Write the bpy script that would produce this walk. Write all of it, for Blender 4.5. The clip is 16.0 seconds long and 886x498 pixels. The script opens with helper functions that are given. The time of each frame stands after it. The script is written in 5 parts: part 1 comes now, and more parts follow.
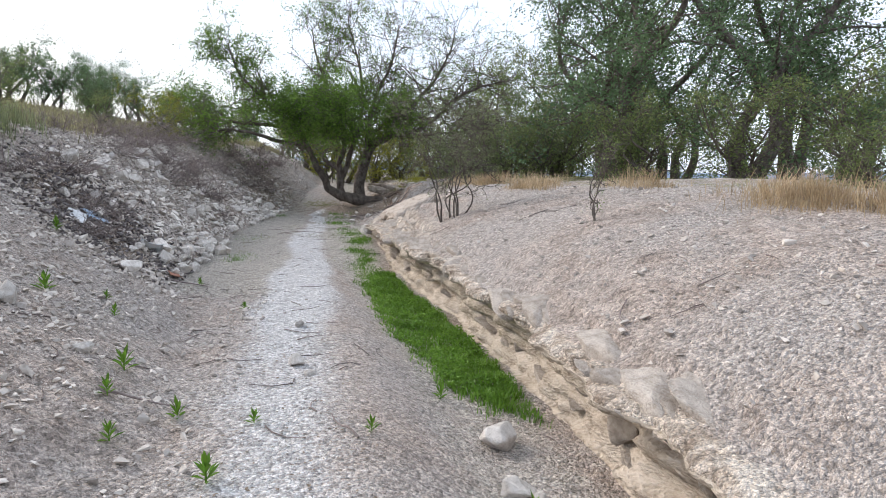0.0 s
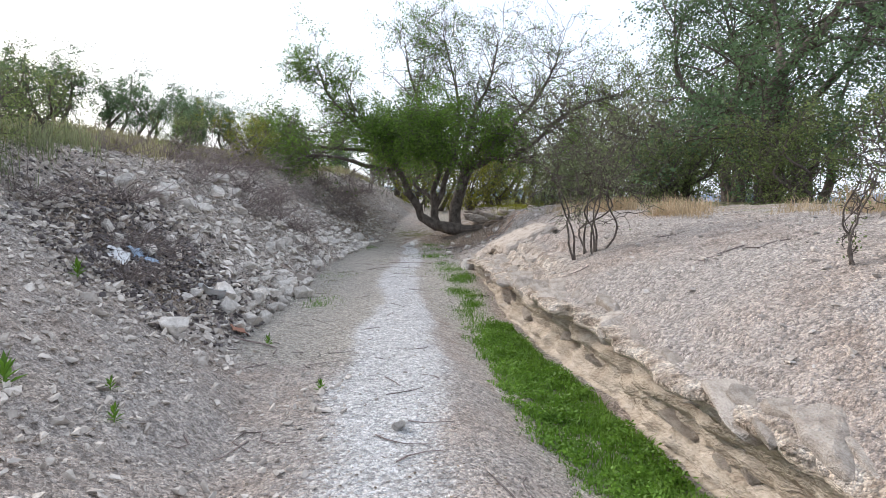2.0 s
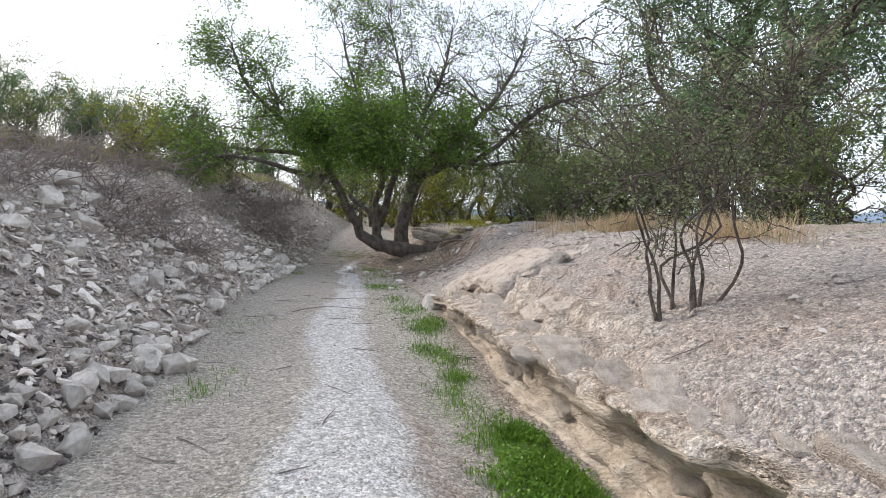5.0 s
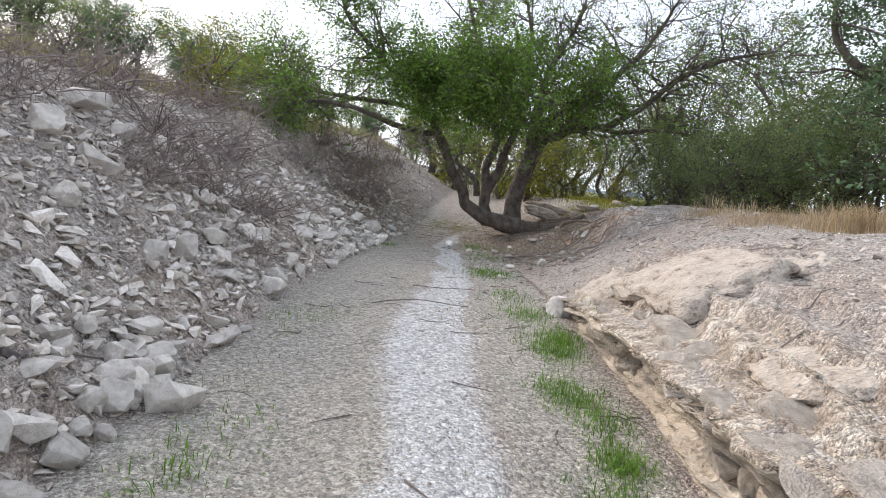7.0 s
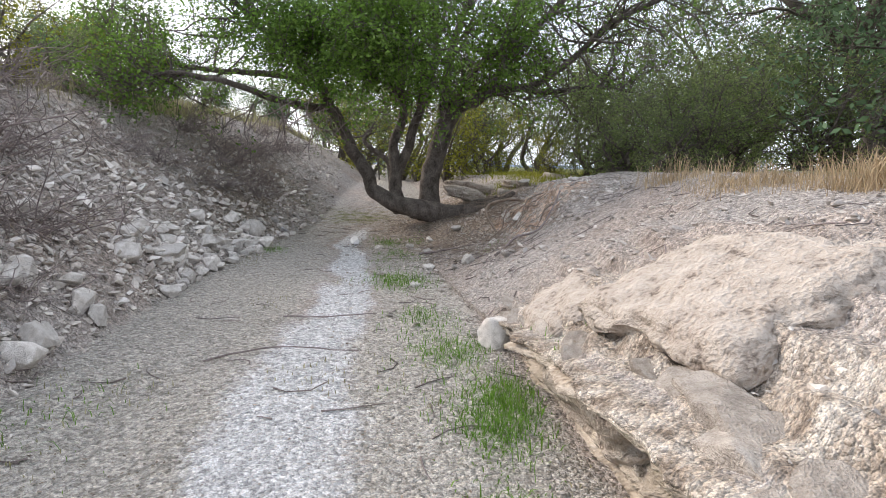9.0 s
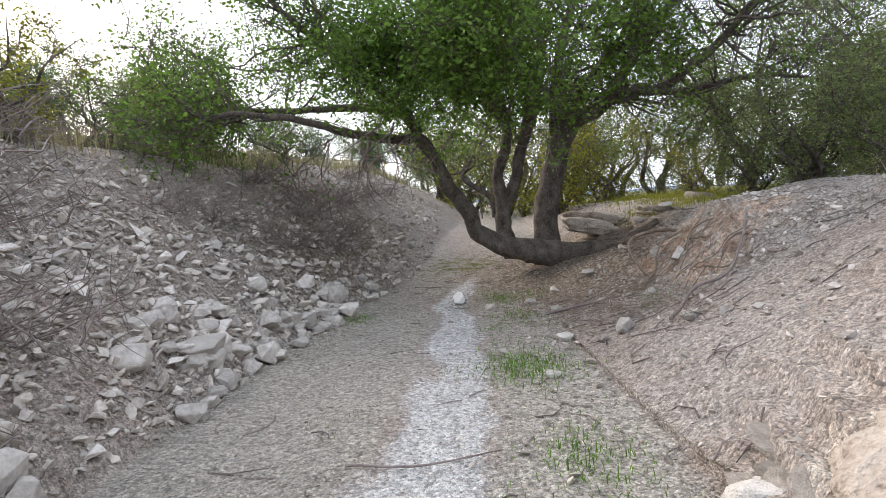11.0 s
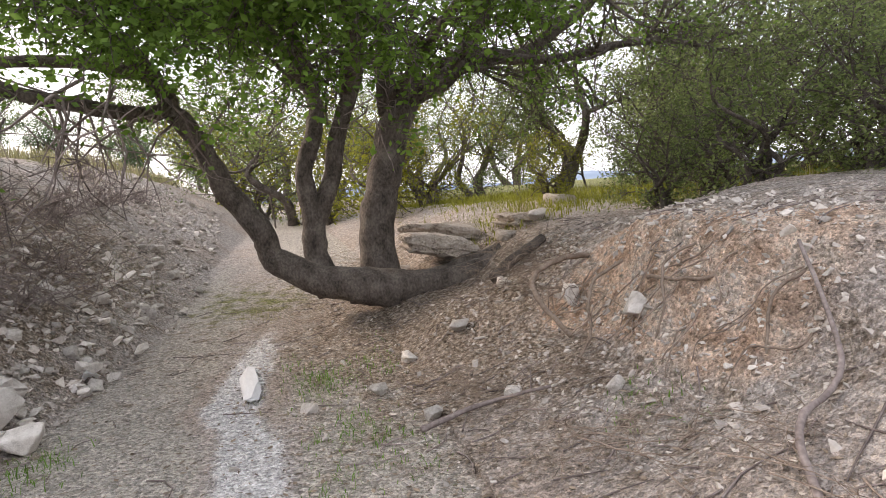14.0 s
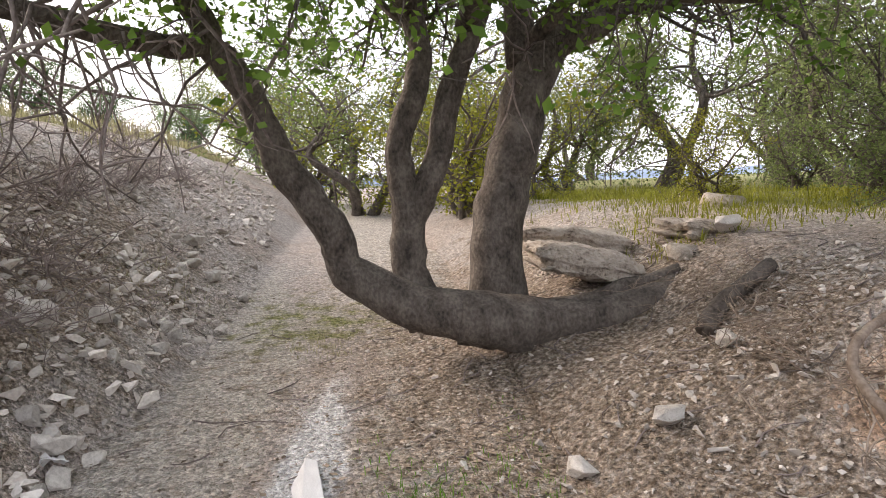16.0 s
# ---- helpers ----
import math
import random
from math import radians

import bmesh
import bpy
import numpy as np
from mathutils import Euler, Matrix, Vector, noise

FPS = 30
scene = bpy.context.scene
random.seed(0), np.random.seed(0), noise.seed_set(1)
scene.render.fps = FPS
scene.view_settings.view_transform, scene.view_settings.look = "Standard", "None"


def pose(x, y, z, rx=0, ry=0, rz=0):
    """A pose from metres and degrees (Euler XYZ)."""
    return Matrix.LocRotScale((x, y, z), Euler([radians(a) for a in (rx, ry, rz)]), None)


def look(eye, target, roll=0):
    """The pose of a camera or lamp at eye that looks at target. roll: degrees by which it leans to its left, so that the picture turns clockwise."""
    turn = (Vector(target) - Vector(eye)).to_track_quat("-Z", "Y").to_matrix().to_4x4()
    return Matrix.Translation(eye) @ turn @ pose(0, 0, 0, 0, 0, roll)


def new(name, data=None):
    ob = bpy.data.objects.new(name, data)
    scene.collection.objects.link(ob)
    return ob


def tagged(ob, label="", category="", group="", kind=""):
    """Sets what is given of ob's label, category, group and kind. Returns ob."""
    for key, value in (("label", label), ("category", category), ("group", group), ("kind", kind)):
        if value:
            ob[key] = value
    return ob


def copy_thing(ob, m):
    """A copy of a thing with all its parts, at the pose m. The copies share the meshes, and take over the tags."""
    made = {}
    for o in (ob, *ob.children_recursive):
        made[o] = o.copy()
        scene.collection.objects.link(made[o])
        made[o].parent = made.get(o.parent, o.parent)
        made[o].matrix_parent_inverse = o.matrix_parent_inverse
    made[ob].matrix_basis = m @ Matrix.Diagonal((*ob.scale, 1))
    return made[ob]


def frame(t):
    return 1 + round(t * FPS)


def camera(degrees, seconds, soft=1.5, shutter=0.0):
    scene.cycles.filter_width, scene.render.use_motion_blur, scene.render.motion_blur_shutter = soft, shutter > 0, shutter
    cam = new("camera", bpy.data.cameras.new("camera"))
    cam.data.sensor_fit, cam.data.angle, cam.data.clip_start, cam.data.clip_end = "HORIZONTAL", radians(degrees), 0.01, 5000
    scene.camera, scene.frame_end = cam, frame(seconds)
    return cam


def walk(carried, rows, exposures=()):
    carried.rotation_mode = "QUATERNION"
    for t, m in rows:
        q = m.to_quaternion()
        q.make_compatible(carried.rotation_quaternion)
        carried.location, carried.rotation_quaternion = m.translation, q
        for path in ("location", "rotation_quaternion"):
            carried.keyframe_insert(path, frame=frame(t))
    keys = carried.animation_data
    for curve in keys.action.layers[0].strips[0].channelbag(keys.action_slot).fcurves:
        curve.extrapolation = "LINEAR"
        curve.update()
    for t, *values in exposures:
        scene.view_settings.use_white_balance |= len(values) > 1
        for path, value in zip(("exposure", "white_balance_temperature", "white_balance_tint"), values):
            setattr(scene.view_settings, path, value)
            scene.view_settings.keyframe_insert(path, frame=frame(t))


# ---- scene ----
cam = camera(67.7, 16.0, 0.9)
METRES, EYE, TILT, LEAN, TURN = 20.0, 1.5, -6.3, -1.0, -10.4
ROWS = [
    (0.0, 0.0, 0.0, 0.0, 0.0, 0.0, -0.0),
    (0.5, -0.0039, 0.0274, 0.0016, -1.02, -0.2, -0.89),
    (1.0, -0.0121, 0.0543, 0.0055, 7.44, -0.58, -1.57),
    (1.5, -0.0202, 0.085, 0.0099, 9.07, -1.7, -0.36),
    (2.0, -0.0287, 0.1156, 0.0113, 7.54, 2.37, -0.15),
    (2.5, -0.0372, 0.1458, 0.0159, 4.96, 3.17, -1.04),
    (3.0, -0.0456, 0.1768, 0.0172, 3.28, 1.09, -0.21),
    (3.5, -0.0549, 0.2082, 0.0228, 7.32, 0.95, -1.3),
    (4.0, -0.0598, 0.2392, 0.0251, 1.41, 3.76, 0.02),
    (6.5, -0.0922, 0.399, 0.0434, 2.99, 2.78, -1.44),
    (7.0, -0.0985, 0.4326, 0.0452, 9.69, 0.76, -5.45),
    (7.5, -0.1016, 0.4639, 0.046, 2.82, -0.0, 0.22),
    (8.0, -0.1015, 0.4955, 0.0485, 5.83, -0.05, -2.87),
    (8.5, -0.1007, 0.527, 0.0527, -0.59, -1.83, -1.74),
    (9.0, -0.0992, 0.5596, 0.0572, 3.62, -0.33, -0.43),
    (9.5, -0.1036, 0.5885, 0.0598, 1.1, -1.5, -3.76),
    (10.0, -0.1104, 0.6194, 0.0627, 9.62, 0.23, 1.47),
    (12.5, -0.1346, 0.7627, 0.0853, 13.91, 4.02, 4.23),
    (13.0, -0.1427, 0.792, 0.0909, 13.67, 3.4, 3.72),
    (13.5, -0.1475, 0.8224, 0.0927, 3.45, 3.43, 5.85),
    (14.0, -0.1531, 0.8508, 0.098, -5.09, 1.44, 6.56),
    (14.5, -0.1596, 0.8772, 0.1024, -9.26, 0.87, 6.75),
    (15.0, -0.1655, 0.908, 0.1064, -4.3, -0.68, 7.58),
    (15.5, -0.1732, 0.9356, 0.1118, -1.68, 0.83, 3.52),
    (16.0, -0.1792, 0.9685, 0.1133, -0.76, 1.08, 3.5),
]
walk(cam, [(t, pose(0, 0, EYE, TILT, LEAN, TURN) @ pose(METRES * x, METRES * y, METRES * z, 90 + pitch, roll, yaw)) for t, x, y, z, yaw, pitch, roll in ROWS],
     [(0, 0.2, 6250, 11), (1.5, 0.3, 6250, 11), (2.5, 0.1, 6300, 11), (3, 0.0, 6350, 11), (3.5, 0.15, 6400, 11), (4, 0.2, 6400, 11), (6.5, 0.35, 6400, 11), (10, 0.45, 6450, 12), (12.5, 0.5, 6700, 13), (14.5, 0.85, 7100, 17), (16, 0.9, 7000, 16)])

# ---- light ----
SUN_EL, SUN_AZ = radians(30), radians(48)
world = bpy.data.worlds.new("sky")
scene.world = world
world.use_nodes = True
wn, wl = world.node_tree.nodes, world.node_tree.links
wn.clear()
sky = wn.new("ShaderNodeTexSky")
sky.sky_type = "NISHITA"
sky.sun_disc = False
sky.sun_elevation, sky.sun_rotation = SUN_EL, -SUN_AZ
sky.air_density, sky.dust_density, sky.ozone_density = 1.0, 4.0, 1.0
haze = wn.new("ShaderNodeMix")
haze.data_type = "RGBA"
haze.inputs[0].default_value = 0.62
haze.inputs[7].default_value = (8.6, 9.3, 10.4, 1)
back = wn.new("ShaderNodeBackground")
back.inputs[1].default_value = 0.15
wout = wn.new("ShaderNodeOutputWorld")
wl.new(sky.outputs[0], haze.inputs[6])
wl.new(haze.outputs[2], back.inputs[0])
wl.new(back.outputs[0], wout.inputs[0])
sun = new("sun", bpy.data.lights.new("sun", "SUN"))
sun.data.energy, sun.data.angle, sun.data.color = 2.3, radians(20), (1.0, 0.90, 0.80)
sun.matrix_world = look((-60 * math.sin(SUN_AZ), 60 * math.cos(SUN_AZ), 60 * math.tan(SUN_EL)), (0, 0, 0))


# ---- materials ----
def material(name, colours, scale=8.0, fine=60.0, rough=0.9, bump=0.3, depth=0.02, per="", spread=0.25, translucent=0.0, stretch=None):
    """Two scales of noise over a ramp of colours, with relief; per: 'island' or 'object' varies the value piece by piece."""
    m = bpy.data.materials.new(name)
    m.use_nodes = True
    n, l = m.node_tree.nodes, m.node_tree.links
    b = n["Principled BSDF"]
    b.inputs["Roughness"].default_value = rough
    b.inputs["Specular IOR Level"].default_value = 0.25
    tc = n.new("ShaderNodeTexCoord")
    src = tc.outputs["Object"]
    if stretch:
        mp = n.new("ShaderNodeMapping")
        mp.inputs["Scale"].default_value = stretch
        l.new(src, mp.inputs[0])
        src = mp.outputs[0]
    a = n.new("ShaderNodeTexNoise")
    a.inputs["Scale"].default_value, a.inputs["Detail"].default_value = scale, 5
    f = n.new("ShaderNodeTexNoise")
    f.inputs["Scale"].default_value, f.inputs["Detail"].default_value = fine, 4
    l.new(src, a.inputs[0])
    l.new(src, f.inputs[0])
    mixv = n.new("ShaderNodeMath")
    mixv.operation = "MULTIPLY_ADD"
    mixv.inputs[1].default_value = 0.45
    half = n.new("ShaderNodeMath")
    half.operation = "MULTIPLY"
    half.inputs[1].default_value = 0.55
    l.new(a.outputs[0], half.inputs[0])
    l.new(f.outputs[0], mixv.inputs[0])
    l.new(half.outputs[0], mixv.inputs[2])
    ramp = n.new("ShaderNodeValToRGB")
    e = ramp.color_ramp.elements
    e[0].position, e[1].position = 0.34, 0.66
    e[0].color, e[1].color = (*colours[0], 1), (*colours[-1], 1)
    for i, c in enumerate(colours[1:-1], 1):
        k = e.new(0.34 + 0.32 * i / (len(colours) - 1))
        k.color = (*c, 1)
    l.new(mixv.outputs[0], ramp.inputs[0])
    col = ramp.outputs[0]
    if per:
        if per == "island":
            r = n.new("ShaderNodeNewGeometry").outputs["Random Per Island"]
        else:
            r = n.new("ShaderNodeObjectInfo").outputs["Random"]
        mr = n.new("ShaderNodeMapRange")
        mr.inputs[3].default_value, mr.inputs[4].default_value = 1 - spread, 1 + spread
        l.new(r, mr.inputs[0])
        hsv = n.new("ShaderNodeHueSaturation")
        l.new(mr.outputs[0], hsv.inputs["Value"])
        l.new(col, hsv.inputs["Color"])
        col = hsv.outputs[0]
    l.new(col, b.inputs["Base Color"])
    if bump:
        bp = n.new("ShaderNodeBump")
        bp.inputs["Strength"].default_value, bp.inputs["Distance"].default_value = bump, depth
        l.new(mixv.outputs[0], bp.inputs["Height"])
        l.new(bp.outputs[0], b.inputs["Normal"])
    if translucent:
        tr = n.new("ShaderNodeBsdfTranslucent")
        ms = n.new("ShaderNodeMixShader")
        ms.inputs[0].default_value = translucent
        l.new(col, tr.inputs[0])
        l.new(b.outputs[0], ms.inputs[1])
        l.new(tr.outputs[0], ms.inputs[2])
        l.new(ms.outputs[0], n["Material Output"].inputs[0])
    return m


def ground_material():
    """Limestone dust, with zones given by the ground's own attributes: trodden strip, washed silt, leaf litter, green turf, rock."""
    m = bpy.data.materials.new("limestone_ground")
    m.use_nodes = True
    n, l = m.node_tree.nodes, m.node_tree.links
    b = n["Principled BSDF"]
    b.inputs["Roughness"].default_value = 0.95
    b.inputs["Specular IOR Level"].default_value = 0.15
    src = n.new("ShaderNodeTexCoord").outputs["Object"]

    def noise_tex(scale, detail=6, rough=0.6):
        t = n.new("ShaderNodeTexNoise")
        t.inputs["Scale"].default_value, t.inputs["Detail"].default_value, t.inputs["Roughness"].default_value = scale, detail, rough
        l.new(src, t.inputs[0])
        return t.outputs[0]

    def ramp_of(v, colours, lo=0.35, hi=0.65):
        r = n.new("ShaderNodeValToRGB")
        e = r.color_ramp.elements
        e[0].position, e[1].position = lo, hi
        e[0].color, e[1].color = (*colours[0], 1), (*colours[-1], 1)
        for i, c in enumerate(colours[1:-1], 1):
            e.new(lo + (hi - lo) * i / (len(colours) - 1)).color = (*c, 1)
        l.new(v, r.inputs[0])
        return r.outputs[0]

    def blend(fac, a, c):
        x = n.new("ShaderNodeMix")
        x.data_type = "RGBA"
        l.new(fac, x.inputs[0])
        l.new(a, x.inputs[6])
        l.new(c, x.inputs[7])
        return x.outputs[2]

    def attr(name, grain, amount=0.5):
        """A zone with a ragged edge."""
        a = n.new("ShaderNodeAttribute")
        a.attribute_name = name
        k = n.new("ShaderNodeMath")
        k.operation = "MULTIPLY_ADD"
        k.inputs[1].default_value, k.inputs[2].default_value = amount * 2.4, -amount * 1.2
        l.new(grain, k.inputs[0])
        s = n.new("ShaderNodeMath")
        s.operation = "ADD"
        l.new(a.outputs["Fac"], s.inputs[0])
        l.new(k.outputs[0], s.inputs[1])
        r = n.new("ShaderNodeMapRange")
        r.interpolation_type = "SMOOTHSTEP"
        r.inputs[1].default_value, r.inputs[2].default_value = 0.25, 0.75
        l.new(s.outputs[0], r.inputs[0])
        return r.outputs[0]

    big, mid, fine, grit = noise_tex(0.7), noise_tex(5.0), noise_tex(28.0), noise_tex(120.0, 3)
    vor = n.new("ShaderNodeTexVoronoi")
    vor.inputs["Scale"].default_value = 34.0
    l.new(src, vor.inputs[0])
    dust = ramp_of(fine, PAL["dust"])
    tan = ramp_of(mid, PAL["tan"])
    col = blend(ramp_of(big, [(0, 0, 0), (1, 1, 1)], 0.42, 0.6), dust, tan)
    col = blend(attr("wash", mid, 0.4), col, ramp_of(fine, PAL["wash"]))
    col = blend(attr("pale", fine, 0.28), col, ramp_of(fine, PAL["pale"]))
    col = blend(attr("rock", mid, 0.3), col, ramp_of(mid, PAL["rock"], 0.36, 0.62))
    col = blend(attr("clay", mid, 0.5), col, ramp_of(mid, PAL["clay"], 0.36, 0.64))
    col = blend(attr("litter", mid, 0.7), col, ramp_of(fine, PAL["litter"]))
    col = blend(attr("turf", mid, 0.6), col, ramp_of(fine, PAL["turf"]))
    sep = n.new("ShaderNodeSeparateColor")
    l.new(vor.outputs["Color"], sep.inputs[0])
    vor2 = n.new("ShaderNodeTexVoronoi")
    vor2.inputs["Scale"].default_value = 75.0
    l.new(src, vor2.inputs[0])
    sep2 = n.new("ShaderNodeSeparateColor")
    l.new(vor2.outputs["Color"], sep2.inputs[0])
    for cell, lo in ((sep.outputs[0], 0.62), (sep2.outputs[1], 0.55)):
        cm = n.new("ShaderNodeMix")
        cm.data_type, cm.blend_type = "RGBA", "MULTIPLY"
        cm.inputs[0].default_value = 0.62
        l.new(col, cm.inputs[6])
        l.new(ramp_of(cell, [(lo, lo, lo), (1.08, 1.08, 1.08), (1.42, 1.42, 1.42)], 0.05, 0.95), cm.inputs[7])
        col = cm.outputs[2]
    mul = n.new("ShaderNodeMix")
    mul.data_type, mul.blend_type = "RGBA", "MULTIPLY"
    mul.inputs[0].default_value = 0.6
    l.new(col, mul.inputs[6])
    l.new(ramp_of(grit, [(0.45, 0.43, 0.4), (1, 1, 1), (1.25, 1.25, 1.25)], 0.3, 0.7), mul.inputs[7])
    l.new(mul.outputs[2], b.inputs["Base Color"])
    h1 = n.new("ShaderNodeMath")
    h1.operation = "MULTIPLY_ADD"
    h1.inputs[1].default_value = 0.5
    l.new(fine, h1.inputs[0])
    l.new(mid, h1.inputs[2])
    h2 = n.new("ShaderNodeMath")
    h2.operation = "MULTIPLY_ADD"
    h2.inputs[1].default_value = 0.22
    l.new(grit, h2.inputs[0])
    l.new(h1.outputs[0], h2.inputs[2])
    for v, amount in ((vor, -0.55), (vor2, -0.3)):
        hv = n.new("ShaderNodeMath")
        hv.operation = "MULTIPLY_ADD"
        hv.inputs[1].default_value = amount
        l.new(v.outputs["Distance"], hv.inputs[0])
        l.new(h2.outputs[0], hv.inputs[2])
        h2 = hv
    bp = n.new("ShaderNodeBump")
    bp.inputs["Strength"].default_value, bp.inputs["Distance"].default_value = 1.0, 0.07
    l.new(h2.outputs[0], bp.inputs["Height"])
    l.new(bp.outputs[0], b.inputs["Normal"])
    return m


PAL = dict(
    dust=[(0.35, 0.31, 0.28), (0.49, 0.44, 0.40), (0.60, 0.55, 0.51)],
    tan=[(0.37, 0.305, 0.26), (0.48, 0.405, 0.35), (0.57, 0.49, 0.435)],
    wash=[(0.37, 0.335, 0.285), (0.50, 0.46, 0.405), (0.62, 0.58, 0.525)],
    pale=[(0.54, 0.525, 0.515), (0.70, 0.685, 0.675), (0.81, 0.795, 0.785)],
    rock=[(0.30, 0.235, 0.18), (0.56, 0.475, 0.39), (0.72, 0.65, 0.57)],
    litter=[(0.15, 0.11, 0.08), (0.32, 0.255, 0.20), (0.54, 0.465, 0.395)],
    clay=[(0.40, 0.27, 0.19), (0.64, 0.48, 0.37), (0.76, 0.64, 0.54)],
    turf=[(0.12, 0.13, 0.045), (0.21, 0.22, 0.08), (0.36, 0.33, 0.19)],
)
M_GROUND = ground_material()
M_STONE = material("limestone", [(0.44, 0.395, 0.345), (0.66, 0.61, 0.555), (0.79, 0.745, 0.695)], 5, 45, 0.92, 0.9, 0.03, "object", 0.2)
M_PEBBLE = material("limestone_chips", [(0.36, 0.315, 0.27), (0.51, 0.46, 0.41), (0.63, 0.58, 0.525)], 4, 50, 0.95, 0, 0, "island", 0.34)
M_STONE_HEAP = material("heaped_limestone", [(0.42, 0.375, 0.325), (0.63, 0.58, 0.53), (0.76, 0.715, 0.665)], 5, 45, 0.92, 0.8, 0.03, "island", 0.3)
M_FACE = material("ledge_face", [(0.30, 0.24, 0.185), (0.46, 0.39, 0.31), (0.58, 0.50, 0.41), (0.66, 0.59, 0.51)], 4, 26, 0.95, 1.0, 0.08, stretch=(1, 1, 2.5))
M_DEBRIS = material("dark_debris", [(0.07, 0.06, 0.06), (0.15, 0.13, 0.125), (0.27, 0.245, 0.235)], 5, 40, 0.95, 0, 0, "island", 0.5)
M_WHITE = material("white_chalk", [(0.66, 0.65, 0.64), (0.8, 0.79, 0.78)], 6, 50, 0.9, 0.3, 0.01)
M_BARK = material("mesquite_bark", [(0.045, 0.037, 0.032), (0.12, 0.10, 0.085), (0.21, 0.18, 0.155)], 7, 45, 0.95, 1.0, 0.04, stretch=(1, 1, 0.7))
M_TWIG = material("grey_twig", [(0.12, 0.095, 0.085), (0.22, 0.18, 0.165), (0.32, 0.27, 0.25)], 6, 50, 0.9, 0, 0, "island", 0.35)
M_ROOT = material("pale_root", [(0.14, 0.10, 0.075), (0.26, 0.20, 0.155), (0.36, 0.29, 0.23)], 8, 60, 0.9, 0.5, 0.01, "object", 0.2)
M_LEAF = material("mesquite_leaf", [(0.08, 0.15, 0.025), (0.14, 0.24, 0.04), (0.21, 0.33, 0.07)], 1.2, 9, 0.5, 0, 0, "island", 0.45, 0.5)
M_LEAF_DARK = material("dark_leaf", [(0.08, 0.14, 0.07), (0.125, 0.195, 0.095), (0.18, 0.25, 0.12)], 0.9, 7, 0.6, 0, 0, "island", 0.4, 0.45)
M_LEAF_OLIVE = material("olive_leaf", [(0.12, 0.165, 0.06), (0.19, 0.24, 0.085), (0.27, 0.31, 0.125)], 1.0, 8, 0.6, 0, 0, "island", 0.4, 0.5)
M_LEAF_YELLOW = material("yellow_leaf", [(0.14, 0.16, 0.02), (0.24, 0.25, 0.03), (0.33, 0.32, 0.05)], 1.0, 8, 0.6, 0, 0, "island", 0.35, 0.4)
M_LEAF_GREY = material("grey_leaf", [(0.16, 0.19, 0.10), (0.23, 0.26, 0.14), (0.31, 0.33, 0.19)], 1.0, 8, 0.6, 0, 0, "island", 0.35, 0.5)
M_GRASS = material("green_grass", [(0.085, 0.18, 0.02), (0.135, 0.255, 0.03), (0.20, 0.34, 0.06)], 2.5, 15, 0.5, 0, 0, "island", 0.3, 0.35)
M_STRAW = material("dry_grass", [(0.30, 0.215, 0.125), (0.46, 0.35, 0.215), (0.60, 0.49, 0.34)], 2, 12, 0.8, 0, 0, "island", 0.3, 0.25)
M_MEADOW = material("meadow_grass", [(0.19, 0.18, 0.095), (0.30, 0.28, 0.15), (0.42, 0.38, 0.24)], 0.8, 10, 0.8, 0, 0, "island", 0.35, 0.3)
M_LITTER = material("dead_leaf", [(0.12, 0.09, 0.065), (0.21, 0.165, 0.12), (0.33, 0.265, 0.205)], 3, 30, 0.9, 0, 0, "island", 0.5)
# the blue of distance haze is painted into the hills' base colour
M_HILL = material("haze_tinted_hill", [(0.16, 0.22, 0.30), (0.20, 0.26, 0.35), (0.24, 0.30, 0.38)], 0.02, 0.2, 1, 0)
M_PLASTIC = material("white_plastic", [(0.68, 0.68, 0.68), (0.8, 0.8, 0.8)], 5, 40, 0.45, 0.2, 0.005)
M_BLUE = material("blue_plastic", [(0.30, 0.42, 0.58), (0.45, 0.56, 0.70)], 5, 40, 0.45, 0.2, 0.005)
M_RUST = material("red_clay", [(0.28, 0.14, 0.09), (0.38, 0.21, 0.15)], 5, 40, 0.9, 0.2, 0.005)


# ---- arithmetic ----
def lattice(ix, iy, iz, seed):
    v = np.sin(ix * 127.1 + iy * 311.7 + iz * 74.7 + seed * 53.3) * 43758.5453
    return v - np.floor(v)


def vnoise(x, y, z=0.0, seed=0):
    """Smooth value noise in -1..1."""
    x, y, z = np.broadcast_arrays(np.asarray(x, float), np.asarray(y, float), np.asarray(z, float))
    ix, iy, iz = np.floor(x), np.floor(y), np.floor(z)
    fx, fy, fz = (w * w * (3 - 2 * w) for w in (x - ix, y - iy, z - iz))
    out = 0
    for dx in (0, 1):
        for dy in (0, 1):
            for dz in (0, 1):
                w = (fx if dx else 1 - fx) * (fy if dy else 1 - fy) * (fz if dz else 1 - fz)
                out = out + w * lattice(ix + dx, iy + dy, iz + dz, seed)
    return out * 2 - 1


def fbm(x, y, z=0.0, seed=0, octaves=4):
    out, a = 0, 1.0
    for i in range(octaves):
        k = 2.03 ** i
        out = out + a * vnoise(np.asarray(x) * k + 17.3 * i, np.asarray(y) * k - 9.1 * i, np.asarray(z) * k + 4.7 * i, seed + i)
        a *= 0.5
    return out / 1.9


def step(a, b, v):
    w = np.clip((np.asarray(v, float) - a) / (b - a), 0, 1)
    return w * w * (3 - 2 * w)


def curve(*pairs):
    xs, ys = [p[0] for p in pairs], [p[1] for p in pairs]
    return lambda v: np.interp(v, xs, ys)


